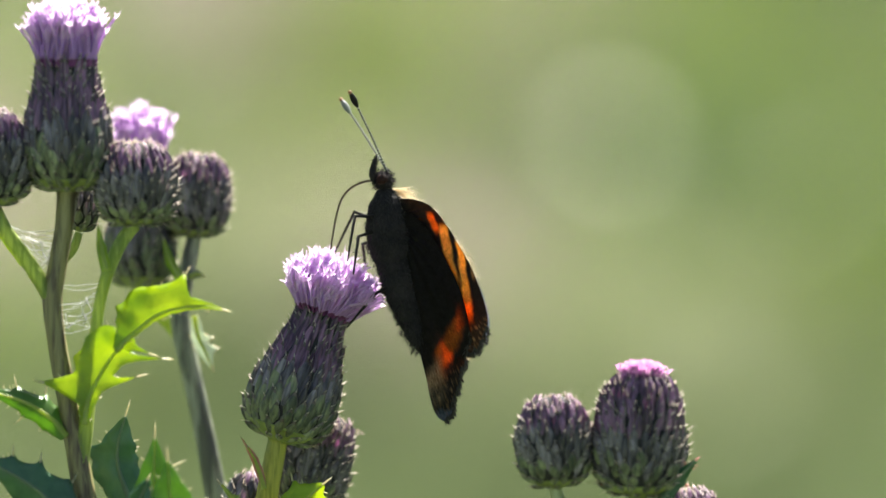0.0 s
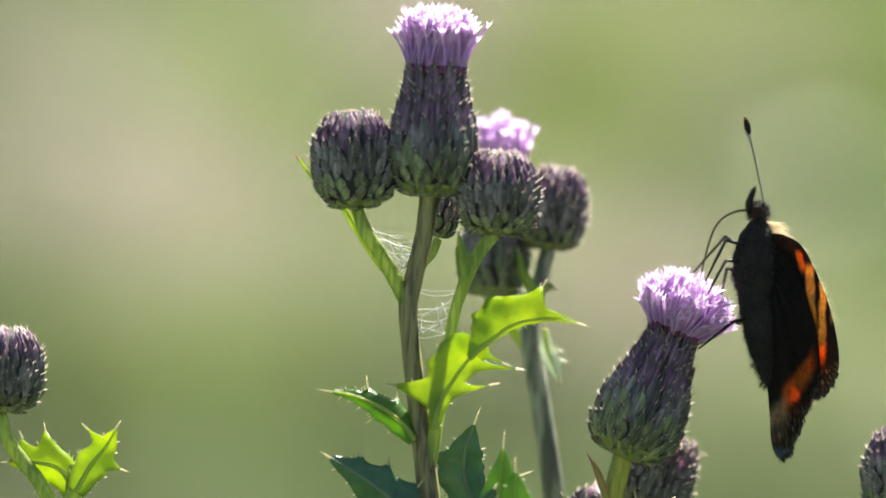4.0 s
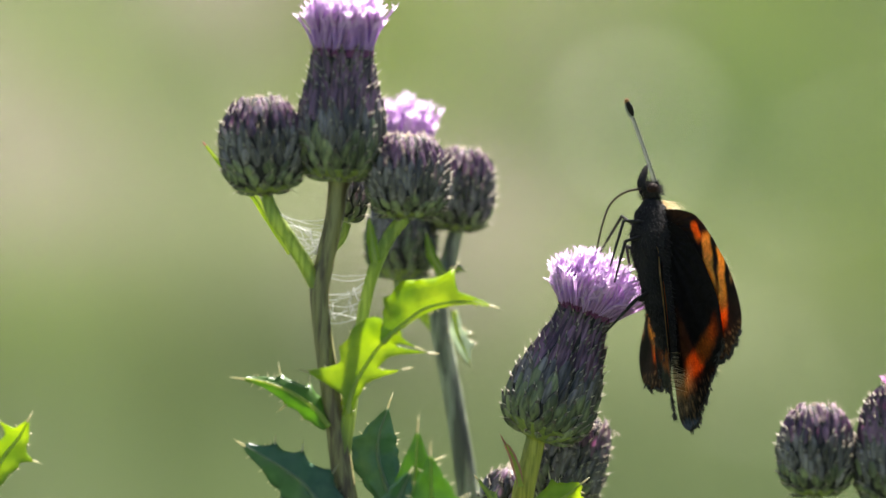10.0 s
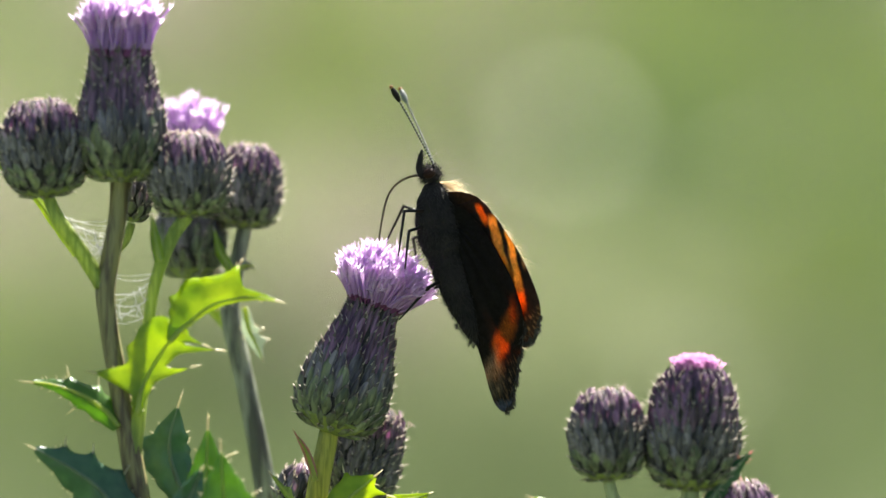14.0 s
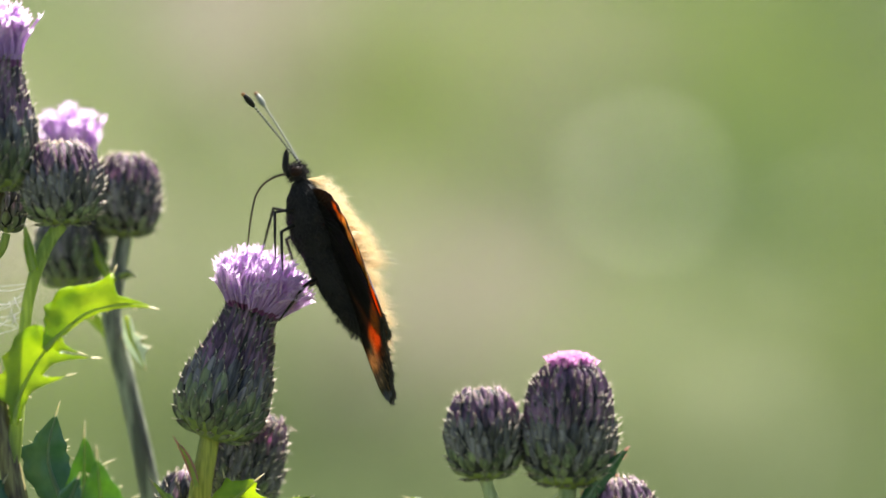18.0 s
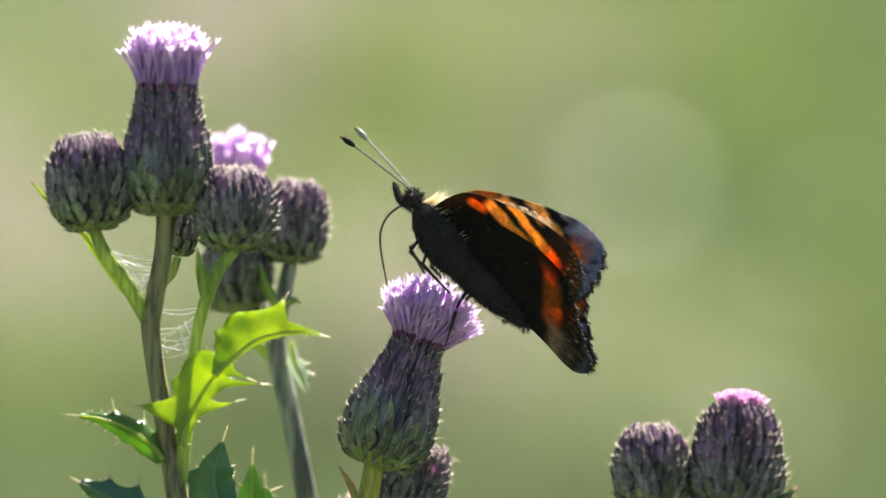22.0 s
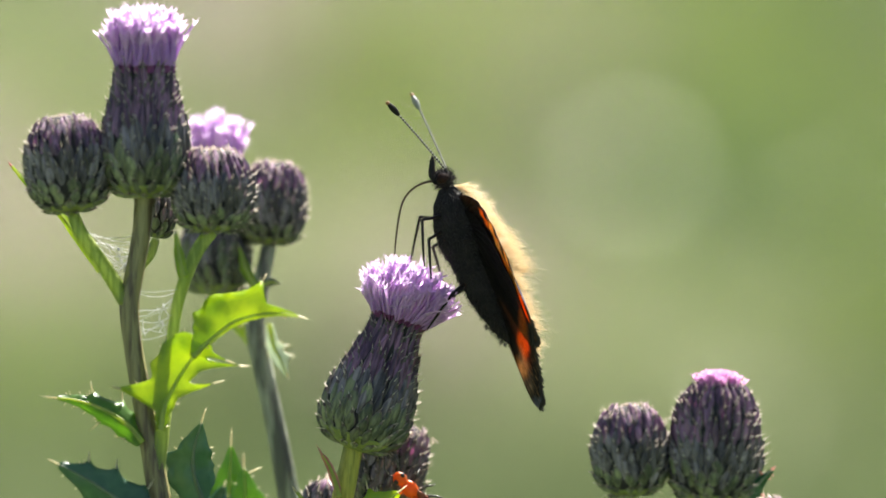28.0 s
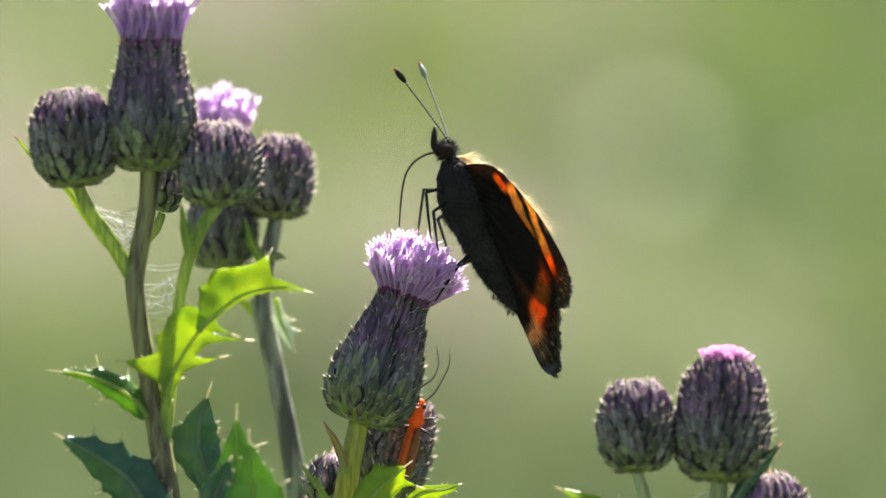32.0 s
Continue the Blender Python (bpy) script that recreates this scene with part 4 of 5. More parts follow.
def wing_colour(kind, face, u, v):
    j = 9 * noise.noise((u * 0.035, v * 0.05, 2)) + 4 * noise.noise((u * 0.12, v * 0.12, 5))
    j *= 1.0 if face == "upper" else 0.4
    uu, vv = u + j, v / 1.12 + 0.6 * j
    if kind == "fore":
        c = (0.86, 0.25, 0.03)
        one, two = abs(vv - 88 + 0.03 * (uu - 106)), abs(vv - 121 + 0.12 * (uu - 134))
        if face == "upper":
            c = blend(c, BLACK, smooth_step(78, 92, vv) * smooth_step(86, 98, uu) * smooth_step(262, 236, uu))
            c = blend(c, YELLOW, smooth_step(12, 6, one) * smooth_step(98, 112, uu) * smooth_step(215, 190, uu))
            c = blend(c, YELLOW, smooth_step(12, 6, two) * smooth_step(128, 140, uu) * smooth_step(250, 215, uu))
            c = blend(c, WHITE, smooth_step(10, 5, abs(vv - 143)) * smooth_step(166, 178, uu) * smooth_step(226, 208, uu))
            c = blend(c, BLACK, smooth_step(12, 7, math.hypot(uu - 222, vv - 60)))
            c = blend(c, GOLD, smooth_step(165, 110, uu) * smooth_step(72, 58, vv))
            rim = (uu - 338) + 0.34 * (vv - 90)
            c = blend(c, SLATE, smooth_step(-52, -26, rim + 6 * math.sin(vv * 0.42)))
            c = blend(c, BLACK, 0.8 * smooth_step(9, 4, abs(rim + 26)) * smooth_step(0.0, 0.6, math.sin(vv * 0.42)))
            c = blend(c, SLATE, 0.8 * smooth_step(215, 245, uu) * smooth_step(118, 138, vv))
        else:
            c = BLACK
            c = blend(c, ORANGE, smooth_step(9, 4, abs(vv - 66 - 0.25 * (uu - 92))) * smooth_step(76, 86, uu) * smooth_step(124, 106, uu))
            c = blend(c, ORANGE, smooth_step(16, 8, one) * smooth_step(160, 215, uu) * smooth_step(316, 292, uu))
            c = blend(c, YELLOW, smooth_step(12, 7, one) * smooth_step(98, 112, uu) * smooth_step(260, 190, uu))
            c = blend(c, ORANGE, smooth_step(14, 7, two) * smooth_step(200, 225, uu) * smooth_step(290, 262, uu))
            c = blend(c, YELLOW, smooth_step(12, 7, two) * smooth_step(128, 140, uu) * smooth_step(265, 215, uu))
            c = blend(c, STRAW, smooth_step(8, 4, abs(vv - 141)) * smooth_step(166, 178, uu) * smooth_step(220, 204, uu))
            c = blend(c, blend(BROWN, STRAW, smooth_step(0.1, 0.5, noise.noise((u * 0.16, v * 0.16, 4)))), smooth_step(-52, -30, (uu - 345) + 0.34 * (vv - 90)))
    else:
        edge = smooth_step(-46, -22, (uu - 392) + 0.42 * (vv - 60))
        if face == "upper":
            c = blend(GOLD, (0.86, 0.25, 0.03), smooth_step(200, 270, uu) * smooth_step(10, 50, vv))
            c = blend(c, BLACK, edge)
            c = blend(c, BLUE, smooth_step(18, 8, abs((uu - 392) + 0.42 * (vv - 60) + 12)) * smooth_step(-0.3, 0.4, math.sin(vv * 0.40 + 1)))
        else:
            c = BLACK
            band = (uu - 320) + 0.95 * (vv - 42)
            # part of this band's backlit glow is put into the colour
            c = blend(c, (0.66, 0.17, 0.015), smooth_step(30, 12, abs(band)) * smooth_step(8, 26, vv) * smooth_step(100, 70, vv) * (0.75 + 0.5 * noise.noise((u * 0.3, v * 0.3, 7))))
            c = blend(c, (0.55, 0.43, 0.31), 0.85 * smooth_step(44, 22, abs(band - 26)) * smooth_step(34, 14, vv) * (0.7 + 0.9 * noise.noise((u * 0.5, v * 0.5, 9))))
            c = blend(c, blend(BLACK, STRAW, smooth_step(0.05, 0.5, noise.noise((u * 0.2, v * 0.2, 6)))), edge * 0.7)
            # bluish grazing light on the tip is put into the colour
            c = blend(c, SLATE, 0.4 * smooth_step(422, 434, uu))
    return c


def build_wing(parent, kind, side, lift):
    """side: -1 the wing toward the eye, 1 the far one. A thin double sheet, veined, a little cupped."""
    bm = bmesh.new()
    layer = bm.loops.layers.float_color.new("pattern")
    out = wing_outline(kind)
    hub = (70.0, 6.0) if kind == "fore" else (90.0, 4.0)
    rings = 34

    def place(u, v, face):
        cup = 0.0024 * max(0.0, v) ** 2 + 1.1 * math.sin(math.atan2(v - hub[1], u - hub[0]) * 26)
        y = side * (lift + cup + (1.2 if face == "under" else 0))
        return Vector((u * U, y * U, v * U))
    sheets = {}
    for face in ("upper", "under"):
        rows = []
        for i in range(1, rings + 1):
            k = (i / rings) ** 0.8
            rows.append([(hub[0] + (u - hub[0]) * k, hub[1] + (v - hub[1]) * k) for u, v in out])
        vs = [[bm.verts.new(place(u, v, face)) for u, v in row] for row in rows]
        c0 = bm.verts.new(place(*hub, face))
        uv = {v: rows[i][j] for i in range(rings) for j, v in enumerate(vs[i])}
        uv[c0] = hub
        n = len(out)
        for j in range(n):
            loops = [(c0, vs[0][j], vs[0][(j + 1) % n])]
            loops += [(vs[i][j], vs[i + 1][j], vs[i + 1][(j + 1) % n], vs[i][(j + 1) % n]) for i in range(rings - 1)]
            for q in loops:
                f = bm.faces.new(q if (face == "upper") == (side < 0) else q[::-1])
                for lp in f.loops:
                    lp[layer] = (*wing_colour(kind, face, *uv[lp.vert]), 1)
        sheets[face] = vs[-1]
    a, b = sheets["upper"], sheets["under"]
    for j in range(len(a)):
        f = bm.faces.new((a[j], a[(j + 1) % len(a)], b[(j + 1) % len(a)], b[j]))
        for lp in f.loops:
            lp[layer] = (*BROWN, 1)
    # fringe of scales and torn points on the outer edge
    rnd = random.Random(11 if kind == "fore" else 12)
    ob = part(("forewing" if kind == "fore" else "hindwing"), bm, M_WING, parent,
              "black, orange and yellow forewing with a dark edge" if kind == "fore" else "dark hindwing with an orange band and blue-black edge")
    fr = bmesh.new()
    for j, (u, v) in enumerate(out):
        if u > 300 and v > 10:
            for _ in range(3):
                hair(fr, place(u + rnd.uniform(-3, 0), v + rnd.uniform(-3, 3), "upper"), Vector((1, rnd.gauss(0, 0.3), rnd.gauss(-0.1, 0.5))), rnd.uniform(4, 13) * U, 1.5 * U)
    part("wing_fringe", fr, M_HAIR_DARK, ob, kind="stuff")
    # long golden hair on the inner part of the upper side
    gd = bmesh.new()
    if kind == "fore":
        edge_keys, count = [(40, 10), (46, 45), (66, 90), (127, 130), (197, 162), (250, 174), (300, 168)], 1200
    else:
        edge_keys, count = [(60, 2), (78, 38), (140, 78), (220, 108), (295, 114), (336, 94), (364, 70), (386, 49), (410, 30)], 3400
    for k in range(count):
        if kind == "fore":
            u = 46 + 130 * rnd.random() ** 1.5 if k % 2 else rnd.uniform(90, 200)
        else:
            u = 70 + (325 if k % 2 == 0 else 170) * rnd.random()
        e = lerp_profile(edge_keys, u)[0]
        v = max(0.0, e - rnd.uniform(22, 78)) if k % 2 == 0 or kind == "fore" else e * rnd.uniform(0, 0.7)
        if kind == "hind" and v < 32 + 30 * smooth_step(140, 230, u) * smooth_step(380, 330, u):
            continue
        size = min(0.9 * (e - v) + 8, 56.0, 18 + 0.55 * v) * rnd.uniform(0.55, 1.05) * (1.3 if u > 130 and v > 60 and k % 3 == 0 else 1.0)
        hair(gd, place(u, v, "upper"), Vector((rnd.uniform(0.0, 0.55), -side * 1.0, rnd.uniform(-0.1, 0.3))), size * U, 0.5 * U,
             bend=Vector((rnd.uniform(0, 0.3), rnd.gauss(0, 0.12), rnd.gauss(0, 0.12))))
    part("golden_hair", gd, M_HAIR_GOLD, ob, "fine golden hair, backlight put into its pale tone", kind="stuff")
    return ob


def build_butterfly():
    """Its origin is at the eye; x runs back along the body, z is its back, -y faces the camera."""
    bf = tagged(new("butterfly", None), "small tortoiseshell butterfly with worn dark wings feeding on lilac florets", "butterfly")
    rnd = random.Random(8)
    # thorax and abdomen
    bm = bmesh.new()
    line = [(18, -1, 15), (45, -6, 34), (80, -11, 44), (120, -17, 43), (150, -20, 34), (190, -20, 33), (240, -18, 29), (290, -14, 20), (318, -11, 9), (324, -10, 3)]
    pts, rr = smooth_path([Vector((u * U, 0, v * U)) for u, v, r in line], [r * U for u, v, r in line], 5)
    tube(bm, pts, [r * (1 + 0.03 * math.sin(i * 1.9)) for i, r in enumerate(rr)], 18)
    for v in bm.verts:
        v.co.y *= 0.62
    part("body", bm, M_BODY, bf, "dark furry body")
    fur = bmesh.new()
    gold = bmesh.new()
    for _ in range(3600):
        u = rnd.uniform(20, 315)
        k = min(range(len(line) - 1), key=lambda q: abs(line[q][0] - u))
        a, b = line[k], line[k + 1]
        t = (u - a[0]) / (b[0] - a[0])
        r, vz = a[2] + (b[2] - a[2]) * t, a[1] + (b[1] - a[1]) * t
        ang = rnd.uniform(0, 2 * math.pi)
        nrm = Vector((0, math.cos(ang), math.sin(ang)))
        p = Vector((u, 0, vz)) * U + Vector((0, 0.62 * nrm.y, nrm.z)) * r * 0.93 * U
        # uppermost hairs take the sun-whitened gold, the others the dark tone
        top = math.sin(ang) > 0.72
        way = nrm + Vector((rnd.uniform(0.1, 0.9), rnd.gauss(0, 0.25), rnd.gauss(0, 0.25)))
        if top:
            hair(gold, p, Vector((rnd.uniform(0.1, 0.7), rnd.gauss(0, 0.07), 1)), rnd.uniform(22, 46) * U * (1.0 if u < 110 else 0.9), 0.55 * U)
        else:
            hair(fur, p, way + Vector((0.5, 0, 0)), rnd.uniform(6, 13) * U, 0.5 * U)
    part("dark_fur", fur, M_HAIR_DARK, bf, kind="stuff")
    part("golden_fur", gold, M_HAIR_GOLD, bf, "golden fur on the back, sunlight put into its pale tone", kind="stuff")
    # head, eyes, palps
    bm = bmesh.new()
    bmesh.ops.create_uvsphere(bm, u_segments=20, v_segments=14, radius=16.5 * U)
    bmesh.ops.transform(bm, matrix=Matrix.Translation((2 * U, 0, 0)) @ Matrix.Diagonal((1.05, 0.95, 1.0, 1)), verts=bm.verts)
    for _ in range(420):
        n = Vector((rnd.gauss(0, 1), rnd.gauss(0, 1), rnd.gauss(0, 1))).normalized()
        hair(bm, n * 15 * U + Vector((2 * U, 0, 0)), n + Vector((-0.2, 0, 0.2)), rnd.uniform(7, 15) * U, 0.6 * U)
    part("head", bm, M_BODY, bf, "small dark head")
    for s in (-1, 1):
        bm = bmesh.new()
        bmesh.ops.create_uvsphere(bm, u_segments=16, v_segments=12, radius=10.5 * U)
        bmesh.ops.transform(bm, matrix=Matrix.Translation((0, s * 12 * U, -1 * U)) @ Matrix.Diagonal((0.9, 0.8, 1.1, 1)), verts=bm.verts)
        part("eye", bm, M_EYE, bf, "brown compound eye")
        bm = bmesh.new()
        tube(bm, [Vector((4, s * 6, -14)) * U, Vector((-14, s * 6, -16)) * U, Vector((-32, s * 5, -7)) * U, Vector((-45, s * 4, 0)) * U], [5 * U, 6 * U, 5 * U, 1.5 * U], 8, steps=4)
        for _ in range(50):
            t = rnd.random()
            n = Vector((rnd.uniform(-0.9, 0.1), rnd.gauss(0, 0.6), rnd.gauss(0, 0.8)))
            hair(bm, Vector((4 - 44 * t, s * 6, -15 + 12 * t)) * U, n, rnd.uniform(6, 13) * U, 0.55 * U)
        part("palp", bm, M_BODY, bf)
    # antennae, laid along -x at rest, their own parts since they turn
    ants = []
    for s in (-1, 1):
        bm = bmesh.new()
        n = 56
        pts = [Vector((-166 * i / n, 0, 1.5 * math.sin(3 * i / n))) * U for i in range(n + 1)]
        rad = [(2.2 if i % 2 else 1.2) * U if i < 47 else (2.2 + 3.6 * math.sin(math.pi * min(1, (i - 46) / 10.6))) * U for i in range(n + 1)]
        tube(bm, pts, rad, 8)
        for i, f in enumerate(bm.faces):
            f.material_index = 1 if (i // 8) % 2 and i // 8 < 46 else 0
        an = part("antenna", bm, (M_ANT, M_ANT_BAND) if s < 0 else (M_ANT_SUNLIT, M_ANT_BAND), bf, "dark antenna with pale rings and a club")
        bm = bmesh.new()
        bmesh.ops.create_uvsphere(bm, u_segments=10, v_segments=8, radius=3.9 * U)
        bmesh.ops.translate(bm, vec=(-168 * U, 0, 0), verts=bm.verts)
        part("antenna_tip", bm, M_ANT_TIP, an, "orange tip")
        ants.append(an)
    # legs: a rest pose along -z of unit reach, bent at the knee
    legs = []
    for k, (hx, hy, hz, reach, bend) in enumerate(LEG_PLAN):
        bm = bmesh.new()
        r = reach
        tube(bm, [Vector((0, 0, 0)), Vector((-bend * r, 0, -0.22 * r)) * U, Vector((-bend * r * 0.45, 0, -0.66 * r)) * U, Vector((0, 0, -r)) * U], [3.8 * U, 3.2 * U, 2.3 * U, 1.4 * U], 8)
        for _ in range(30):
            t = rnd.random()
            spot = Vector((-bend * r, 0, -0.22 * r)).lerp(Vector((-bend * r * 0.45, 0, -0.66 * r)), t)
            hair(bm, spot * U, Vector((rnd.gauss(0, 1), rnd.gauss(0, 1), -0.6)), rnd.uniform(4, 8) * U, 0.6 * U)
        legs.append(part("leg", bm, M_LEG, bf, "thin dark bristly leg"))
    bm = bmesh.new()
    tube(bm, [Vector(p) * U for p in ((0, 0, 0), (-17, 0, -16), (-28, 0, -36), (-31, 0, -58), (-26, 0, -82), (-14, 0, -116), (0, 0, -150))], [2.6 * U, 2.2 * U, 2 * U, 2 * U, 1.9 * U, 1.8 * U, 1.2 * U], 7, steps=6)
    tongue = part("proboscis", bm, M_TONGUE, bf, "long thin curved brown proboscis")
    wings = []
    for s in (-1, 1):
        wings.append(mesh_root(bf, s))
    return bf, ants, legs, tongue, wings


def mesh_root(bf, s):
    """The wing's base, which carries its forewing and hindwing and turns on the back."""
    bm = bmesh.new()
    tube(bm, [Vector((50, s * 4, 0)) * U, Vector((80, s * 5, 4)) * U, Vector((120, s * 4, 0)) * U], [6 * U, 9 * U, 5 * U], 8, steps=3)
    base = part("wing_base", bm, M_BODY, bf)
    build_wing(base, "fore", s, 9)
    build_wing(base, "hind", s, 13)
    return base


# hip (x, y, z), reach, knee bend; the board place of the foot
LEG_PLAN = [(60, -16, -30, 104, 0.30), (66, 10, -32, 108, 0.34), (86, -16, -44, 96, 0.2), (100, 14, -50, 96, 0.2), (188, -12, -48, 112, 0.05), (194, 12, -48, 104, 0.06)]
FEET = [(612, 468, 4), (594, 450, 11), (628, 480, 4), (650, 490, 13), (606, 588, 3), (614, 575, 12)]
HINGE = Matrix.Translation(Vector((0, 0, 16)) * U) @ pose(0, 0, 0, 0, 3.6, 0)
BUTTERFLY_D = 8.0


def heading(roll):
    """Degrees by which the head turns toward the eye: more when it tips over."""
    return 2 + 9 * smooth_step(3, 14, abs(roll)) + 9 * smooth_step(14, 25, roll)


# seconds; eye u, v; wing tip u, v; near antenna tip u, v; far antenna tip from it; wing lift from closed; roll toward the eye
FLIGHT = [
    (0.0, 678, 318, 797, 742, 629, 184, -35, -23, 48, 3), (0.5, 712, 321, 775, 754, 693, 166, 10, 5, 51, 0), (1.0, 694, 315, 820, 734, 638, 156, 5, 8, 53, 6),
    (1.5, 707, 320, 802, 750, 662, 155, 5, 8, 48, 0), (2.0, 694, 320, 809, 746, 643, 158, 5, 8, 49, 0), (2.5, 689, 325, 796, 751, 638, 167, 4, 8, 52, 0),
    (3.5, 701, 329, 788, 755, 664, 172, 4, 8, 50, 0),
    (4.5, 713, 332, 780, 758, 687, 180, 5, 10, 48, 0), (5.0, 718, 336, 800, 759, 692, 182, 5, 10, 41, 0), (5.5, 712, 338, 796, 758, 670, 182, 12, 14, 39, 0),
    (6.0, 718, 337, 798, 756, 676, 175, 12, 17, 36, 0), (6.5, 717, 343, 774, 764, 678, 190, 5, 8, 50, -9), (7.0, 729, 345, 765, 769, 699, 183, 2, 5, 51, -22),
    (7.5, 721, 341, 764, 767, 680, 181, 2, 5, 53, -22), (8.0, 704, 340, 769, 760, 656, 179, 2, 5, 53, -19), (8.5, 679, 331, 784, 748, 617, 174, 2, 5, 52, -19),
    (9.0, 680, 330, 777, 749, 625, 171, 2, 5, 48, -23), (9.5, 678, 331, 773, 750, 625, 173, 2, 5, 47, -23), (10.0, 678, 333, 770, 750, 627, 173, 2, 5, 48, -23),
    (10.5, 682, 333, 770, 749, 630, 174, 2, 5, 50, -22), (11.0, 709, 331, 766, 753, 671, 157, 10, 20, 55, -11), (11.5, 703, 319, 774, 735, 647, 134, 30, 35, 61, -4),
    (12.0, 693, 314, 784, 726, 626, 130, 45, 40, 71, 1), (12.5, 697, 312, 794, 728, 635, 132, 50, 45, 72, 1), (13.0, 681, 315, 811, 725, 603, 144, 70, 50, 72, 1),
    (13.5, 670, 320, 800, 711, 588, 149, 40, 30, 53, 2), (14.0, 668, 322, 804, 713, 589, 153, 30, 28, 50, 2), (14.5, 674, 325, 796, 719, 601, 153, 30, 28, 53, 1),
    (15.5, 679, 325, 798, 727, 604, 152, 35, 30, 60, 1),
    (16.5, 686, 324, 790, 740, 607, 152, 40, 35, 68, 1), (17.0, 676, 321, 804, 732, 587, 159, 40, 30, 67, 1), (17.5, 654, 315, 820, 715, 551, 163, 40, 25, 68, 1),
    (18.0, 654, 310, 826, 706, 551, 158, 40, 25, 69, 1), (18.5, 646, 300, 826, 695, 549, 152, 35, 15, 67, 2), (19.0, 595, 295, 851, 653, 486, 171, 20, -13, 58, 2),
    (19.5, 603, 295, 845, 662, 503, 171, 5, -20, 60, 2), (20.0, 621, 292, 836, 677, 537, 161, -7, -25, 60, 2), (20.5, 581, 295, 848, 644, 484, 190, 5, -20, 58, 2),
    (21.0, 590, 297, 846, 649, 501, 195, 5, -20, 56, 2), (21.5, 572, 301, 857, 630, 483, 198, 5, -20, 54, 2), (22.0, 554, 305, 872, 606, 455, 216, 10, -25, 39, 10),
    (22.5, 544, 308, 885, 583, 436, 224, 20, -40, 31, 12), (23.0, 558, 298, 876, 595, 428, 202, 40, -60, 34, 11), (23.3, 577, 294, 845, 617, 440, 172, 80, -30, 65, 22),
    (23.5, 589, 291, 832, 627, 447, 157, 95, 0, 78, 25), (24.0, 609, 289, 816, 639, 472, 146, 102, 10, 81, 27), (24.5, 619, 294, 816, 651, 487, 148, 95, 10, 81, 26),
    (25.0, 628, 294, 816, 654, 502, 149, 85, 10, 72, 16), (25.5, 632, 301, 812, 668, 511, 159, 75, 10, 67, 10), (26.5, 638, 304, 824, 680, 525, 166, 66, 10, 68, 6),
    (27.5, 643, 306, 835, 686, 538, 174, 60, 8, 69, 2), (28.0, 649, 301, 833, 687, 544, 162, 58, 10, 70, 1), (28.5, 647, 300, 839, 682, 540, 156, 56, 2, 65, 1),
    (29.0, 633, 303, 837, 677, 517, 171, 55, -5, 65, 1), (29.5, 631, 306, 839, 679, 519, 180, 50, -5, 64, 1), (30.0, 632, 308, 837, 686, 525, 187, 48, -8, 65, 1),
    (30.5, 632, 310, 842, 688, 530, 197, 46, -8, 65, 1), (31.0, 632, 308, 839, 690, 531, 189, 50, 0, 65, 1), (31.5, 638, 306, 838, 692, 536, 176, 56, 10, 62, 1),
    (32.0, 641, 295, 842, 682, 542, 144, 60, 20, 54, 2)]


PERCH = [(t, eu, ev, tu, tv, roll) for t, eu, ev, tu, tv, _, _, _, _, _, roll in FLIGHT]


def body_pose(eu, ev, tu, tv, roll):
    ex, ey = tu - eu, -(tv - ev)
    length = math.hypot(ex, ey)
    e = BOARD.to_3x3() @ Vector((ex / length, ey / length, 0))
    away = BOARD.to_3x3() @ Vector((0, 0, -1))
    back = e.cross(away)
    m = Matrix((e, away, back)).transposed().to_4x4()
    return Matrix.Translation(at(eu, ev, BUTTERFLY_D)) @ m @ pose(0, 0, 0, 0, 0, -heading(roll)) @ pose(0, 0, 0, roll)


def aim(hip, rest, target):
    """A part's pose at its hip, turned so that its rest way points to target; all in the body's space."""
    return Matrix.Translation(hip) @ rest.rotation_difference((target - hip).normalized()).to_matrix().to_4x4()


BUTTERFLY = build_butterfly()


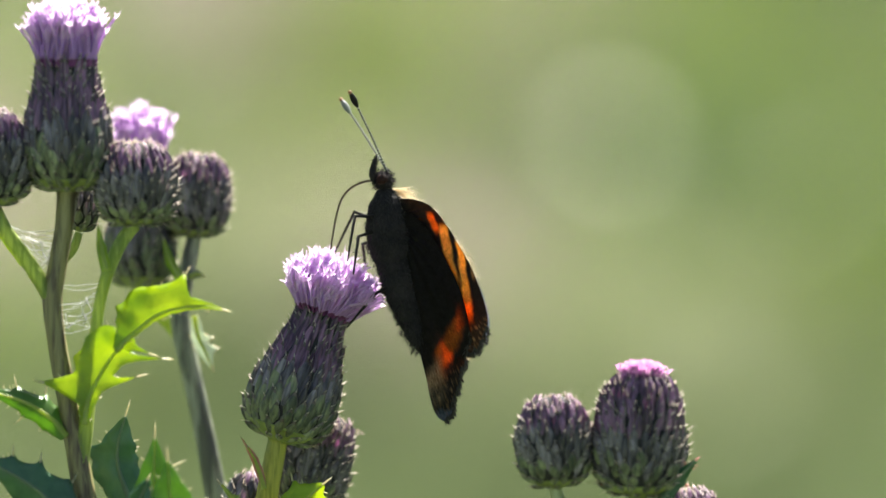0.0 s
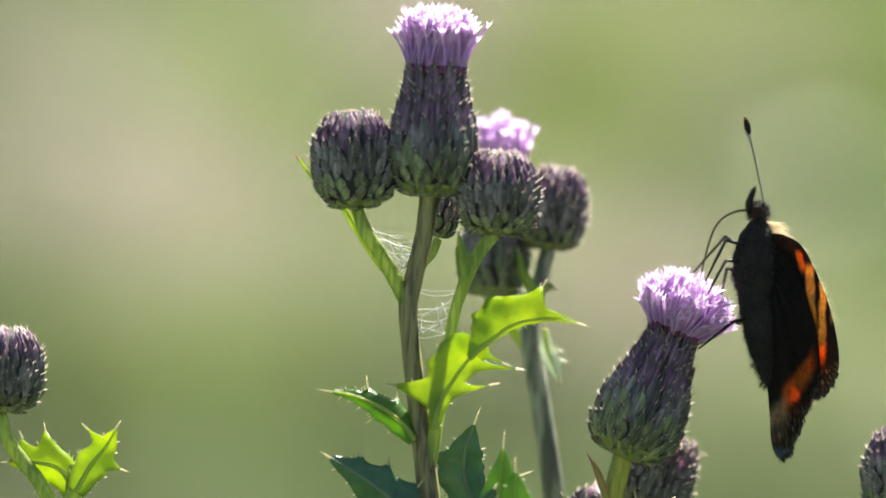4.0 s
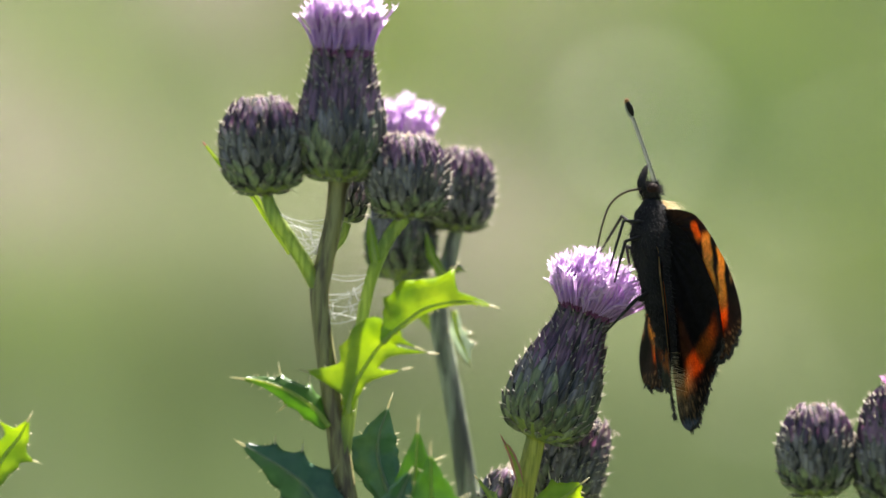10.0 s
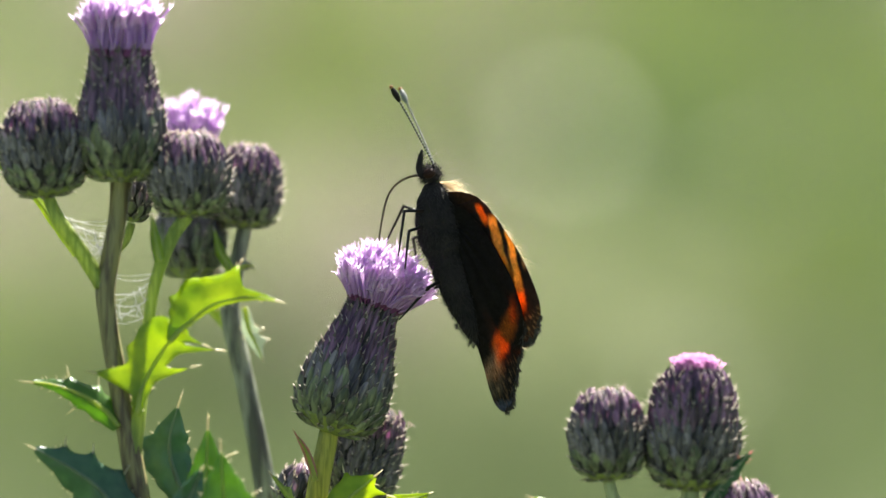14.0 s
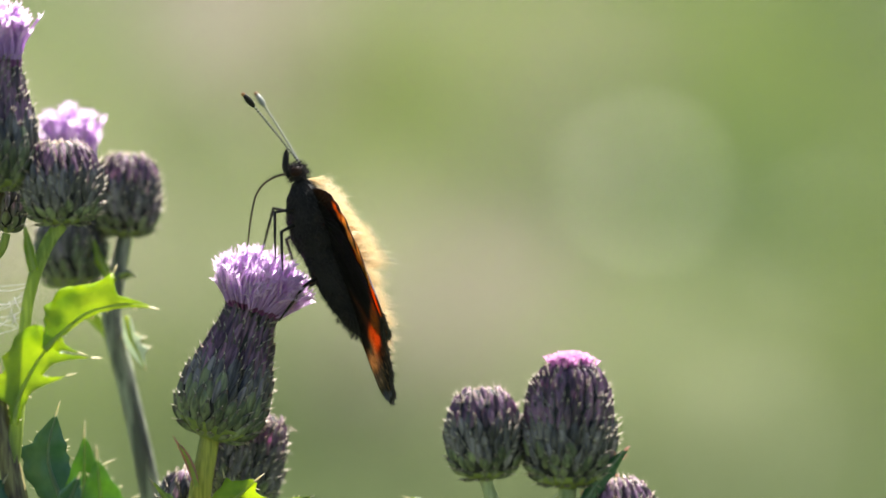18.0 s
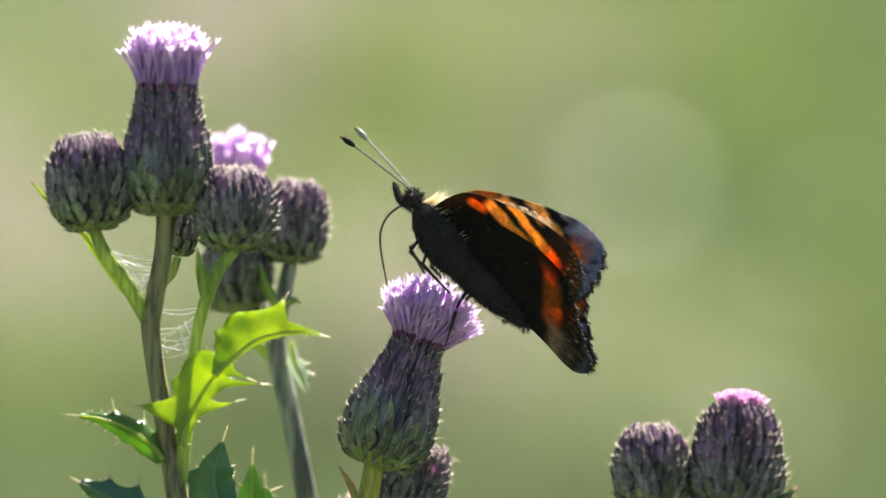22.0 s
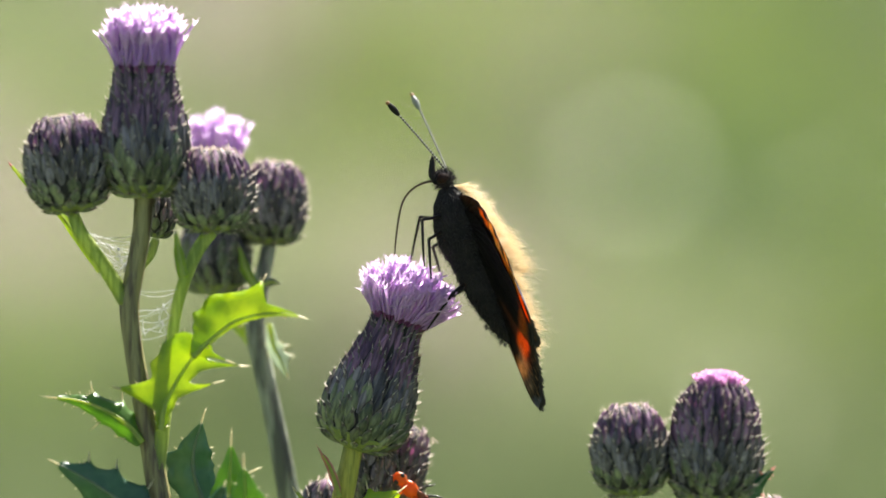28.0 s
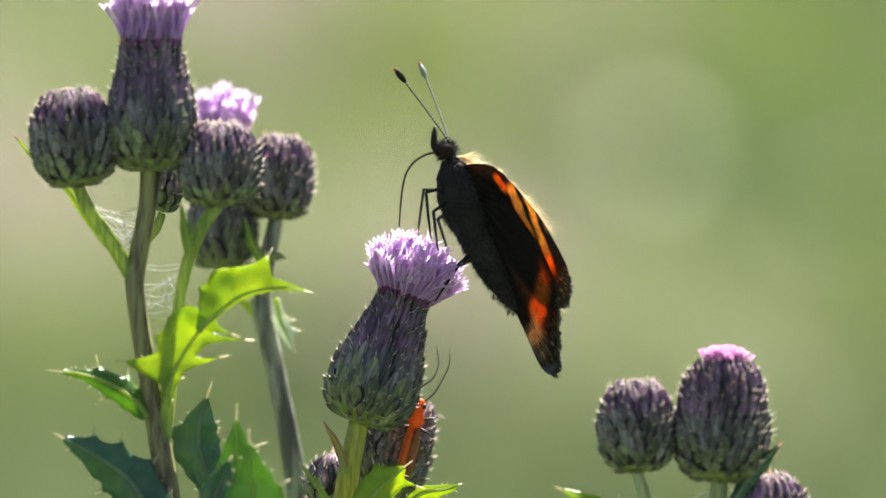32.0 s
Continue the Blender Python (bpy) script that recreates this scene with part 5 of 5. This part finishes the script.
# ---- soldier beetle ----
def build_beetle():
    """Its origin is under its middle; z runs along it to the head, -y faces the eye."""
    bt = tagged(new("soldier_beetle", None), "slim orange-red soldier beetle climbing a bud", "beetle")
    rnd = random.Random(4)

    def oval(name, z, rx, ry, rz, mat, label="", y=0.0, x=0.0):
        bm = bmesh.new()
        bmesh.ops.create_uvsphere(bm, u_segments=18, v_segments=12, radius=1)
        bmesh.ops.transform(bm, matrix=Matrix.Translation((x * U, y * U, z * U)) @ Matrix.Diagonal((rx * U, ry * U, rz * U, 1)), verts=bm.verts)
        for v in bm.verts:
            v.co += v.normal * 0.8 * U * noise.noise(v.co * 4000)
        return part(name, bm, mat, bt, label)
    for s in (-1, 1):
        oval("wing_case", -38, 9, 9, 52, M_BEETLE_BROWN if s > 0 else M_BEETLE, "long brownish orange wing case", 0, s * 6)
    oval("abdomen", -44, 14, 8, 50, M_BEETLE, y=5)
    oval("thorax", 20, 14.5, 9, 18, M_BEETLE, "orange thorax shield")
    oval("head", 45, 12, 10, 14, M_BEETLE, "small orange head")
    for s in (-1, 1):
        oval("eye", 46, 4.2, 4, 5, M_BEETLE_DARK, y=-6, x=s * 8)
        bm = bmesh.new()
        tube(bm, [Vector(p) * U for p in ((s * 6, -2, 54), (s * 14 + 6, -4, 74), (s * 8 + 20, -5, 100), (s * 10 + 24, -4, 130), (s * 12 + 16, -2, 155))], [1.3 * U, 1.4 * U, 1.2 * U, 1.0 * U, 0.7 * U], 6, steps=5)
        part("antenna", bm, M_BEETLE_DARK, bt, "dark thread-like antenna")
        for z, dz in ((24, 8), (6, -10), (-8, -34)):
            bm = bmesh.new()
            tube(bm, [Vector(p) * U for p in ((s * 10, 4, z), (s * 26, 2, z + dz * 0.5), (s * 33, 8, z + dz), (s * 38, 14, z + dz * 1.2))], [2.6 * U, 2 * U, 1.4 * U, 0.9 * U], 6, steps=4)
            part("leg", bm, M_BEETLE_DARK if z < 10 or s > 0 else M_BEETLE, bt)
    return bt


BEETLE = build_beetle()


# ---- cobweb ----
def build_web(label, spans, d, seed, count):
    rnd = random.Random(seed)
    web = tagged(new("cobweb", None), label, "cobweb")
    web.location = at(spans[0][0], spans[0][1], d)
    bpy.context.view_layer.update()
    root = web.matrix_world.translation.copy()
    (a0, b0, a1, b1), (c0, d0, c1, d1) = spans
    lines = []
    for k in range(count):
        s, q = rnd.random(), rnd.random()
        p = Vector((a0 + (a1 - a0) * s, b0 + (b1 - b0) * s, 0))
        r = Vector((c0 + (c1 - c0) * q, d0 + (d1 - d0) * q, 0))
        lines.append((p, r))
    for k in range(count):
        (p, r), (p2, r2) = rnd.choice(lines), rnd.choice(lines)
        s = rnd.random()
        lines.append((p.lerp(r, s), p2.lerp(r2, min(1, max(0, s + rnd.gauss(0, 0.2))))))
    for p, r in lines:
        bm = bmesh.new()
        sag = rnd.uniform(2, 9)
        pts = [at(*(p.lerp(r, t) + Vector((0, sag * math.sin(math.pi * t) + rnd.gauss(0, 0.7), 0))).xy, d + rnd.gauss(0, 0.3)) - root for t in [i / 8 for i in range(9)]]
        tube(bm, pts, [0.5 * U * rnd.uniform(0.6, 1.3)] * 9, 4)
        part("thread", bm, M_WEB, web)
    return web


WEBS = [build_web("fine white cobweb threads between the thistle stems", ((10, 395, 70, 490), (120, 400, 100, 480)), -7, 1, 17),
        build_web("fine white cobweb threads between the thistle stems", ((104, 500, 104, 590), (176, 500, 166, 580)), -8, 2, 11),
        build_web("a few fine threads under the thistle buds", ((1010, 905, 1040, 960), (1110, 885, 1116, 960)), -9, 3, 6)]


def motions():
    bf, ants, legs, tongue, wings = BUTTERFLY
    ant_rows, leg_rows, tongue_rows, wing_rows = ([], []), [[] for _ in legs], [], ([], [])
    for t, eu, ev, tu, tv, au, av, fu, fv, lift, roll in FLIGHT:
        inv = body_pose(eu, ev, tu, tv, roll).inverted()
        for k, (u, v, dd) in enumerate(((au, av, BUTTERFLY_D - 3), (au + fu, av + fv, BUTTERFLY_D + 4))):
            ant_rows[k].append((t, aim(Vector((-6, -5 + 10 * k, 12)) * U, Vector((-1, 0, 0)), inv @ at(u, v, dd))))
        for k, (hx, hy, hz, reach, bend) in enumerate(LEG_PLAN):
            leg_rows[k].append((t, aim(Vector((hx, hy, hz)) * U, Vector((0, 0, -1)), inv @ at(*FEET[k]))))
        hip = Vector((-4, 0, -17)) * U
        steep = math.degrees(math.atan2(tu - eu, tv - ev))
        tongue_rows.append((t, aim(hip, Vector((0, 0, -1)), inv @ at(eu - 92 + 2.3 * max(0.0, steep - 24), ev + min(148, 102 + 1.5 * steep), BUTTERFLY_D - 1))))
        # the wings are cupped, so that their roots open less than their outer parts
        open_by = lift - roll - 20 * smooth_step(26, 46, lift) * (1 - 0.5 * smooth_step(12, 22, roll)) + 4 * smooth_step(60, 66, lift) * smooth_step(8, 4, roll)
        tipped, over, half_over = smooth_step(-3, -15, roll), smooth_step(12, 22, roll), smooth_step(6, 10, roll) * smooth_step(17, 12, roll)
        wing_rows[0].append((t, HINGE @ pose(0, 0, 0, open_by - 16 * over - 5 * half_over)))
        far_by = open_by + 5 * smooth_step(8, 4, roll) + 6 * tipped + 7 * over - 15 * half_over
        wing_rows[1].append((t, HINGE @ pose(0, 0, 0, -far_by) @ pose(0, 0, 0, 0, 15 * tipped - 3 * over, 0)))
    walk(bf, [(t, sway(t) @ body_pose(*along(PERCH, t))) for t in TIMES])
    for ob in (LEFT, BACK, MIDDLE, RIGHT, FAR_LEFT, *WEBS):
        rest = Matrix.Translation(ob.location)
        walk(ob, [(t, sway(t) @ rest) for t in TIMES])
    for k in range(2):
        walk(ants[k], ant_rows[k])
        walk(wings[k], wing_rows[k])
    for k, leg in enumerate(legs):
        walk(leg, leg_rows[k])
    walk(tongue, tongue_rows)
    up_rot = (BOARD.to_3x3() @ Matrix(((1, 0, 0), (0, 0, 1), (0, -1, 0)))).to_4x4()

    def beetle_pose(u, v, lean):
        return Matrix.Translation(at(u, v, 10)) @ up_rot @ pose(0, 0, 0, 0, lean, 0)
    climb = [(0.0, 590, 1165, 0), (20.0, 592, 1165, 0), (24.0, 598, 965, -15), (25.0, 602, 915, -30), (26.3, 606, 872, -42), (27.5, 607, 857, -50), (28.0, 607, 865, -45), (28.5, 598, 859, -28), (29.0, 604, 849, -12), (29.5, 606, 854, -3),
             (30.0, 599, 836, -8), (30.5, 590, 837, -15), (31.0, 589, 828, -9), (31.5, 590, 812, -2), (32.0, 589, 792, 13)]
    walk(BEETLE, [(t, sway(t) @ beetle_pose(*along(climb, t))) for t in TIMES])


motions()
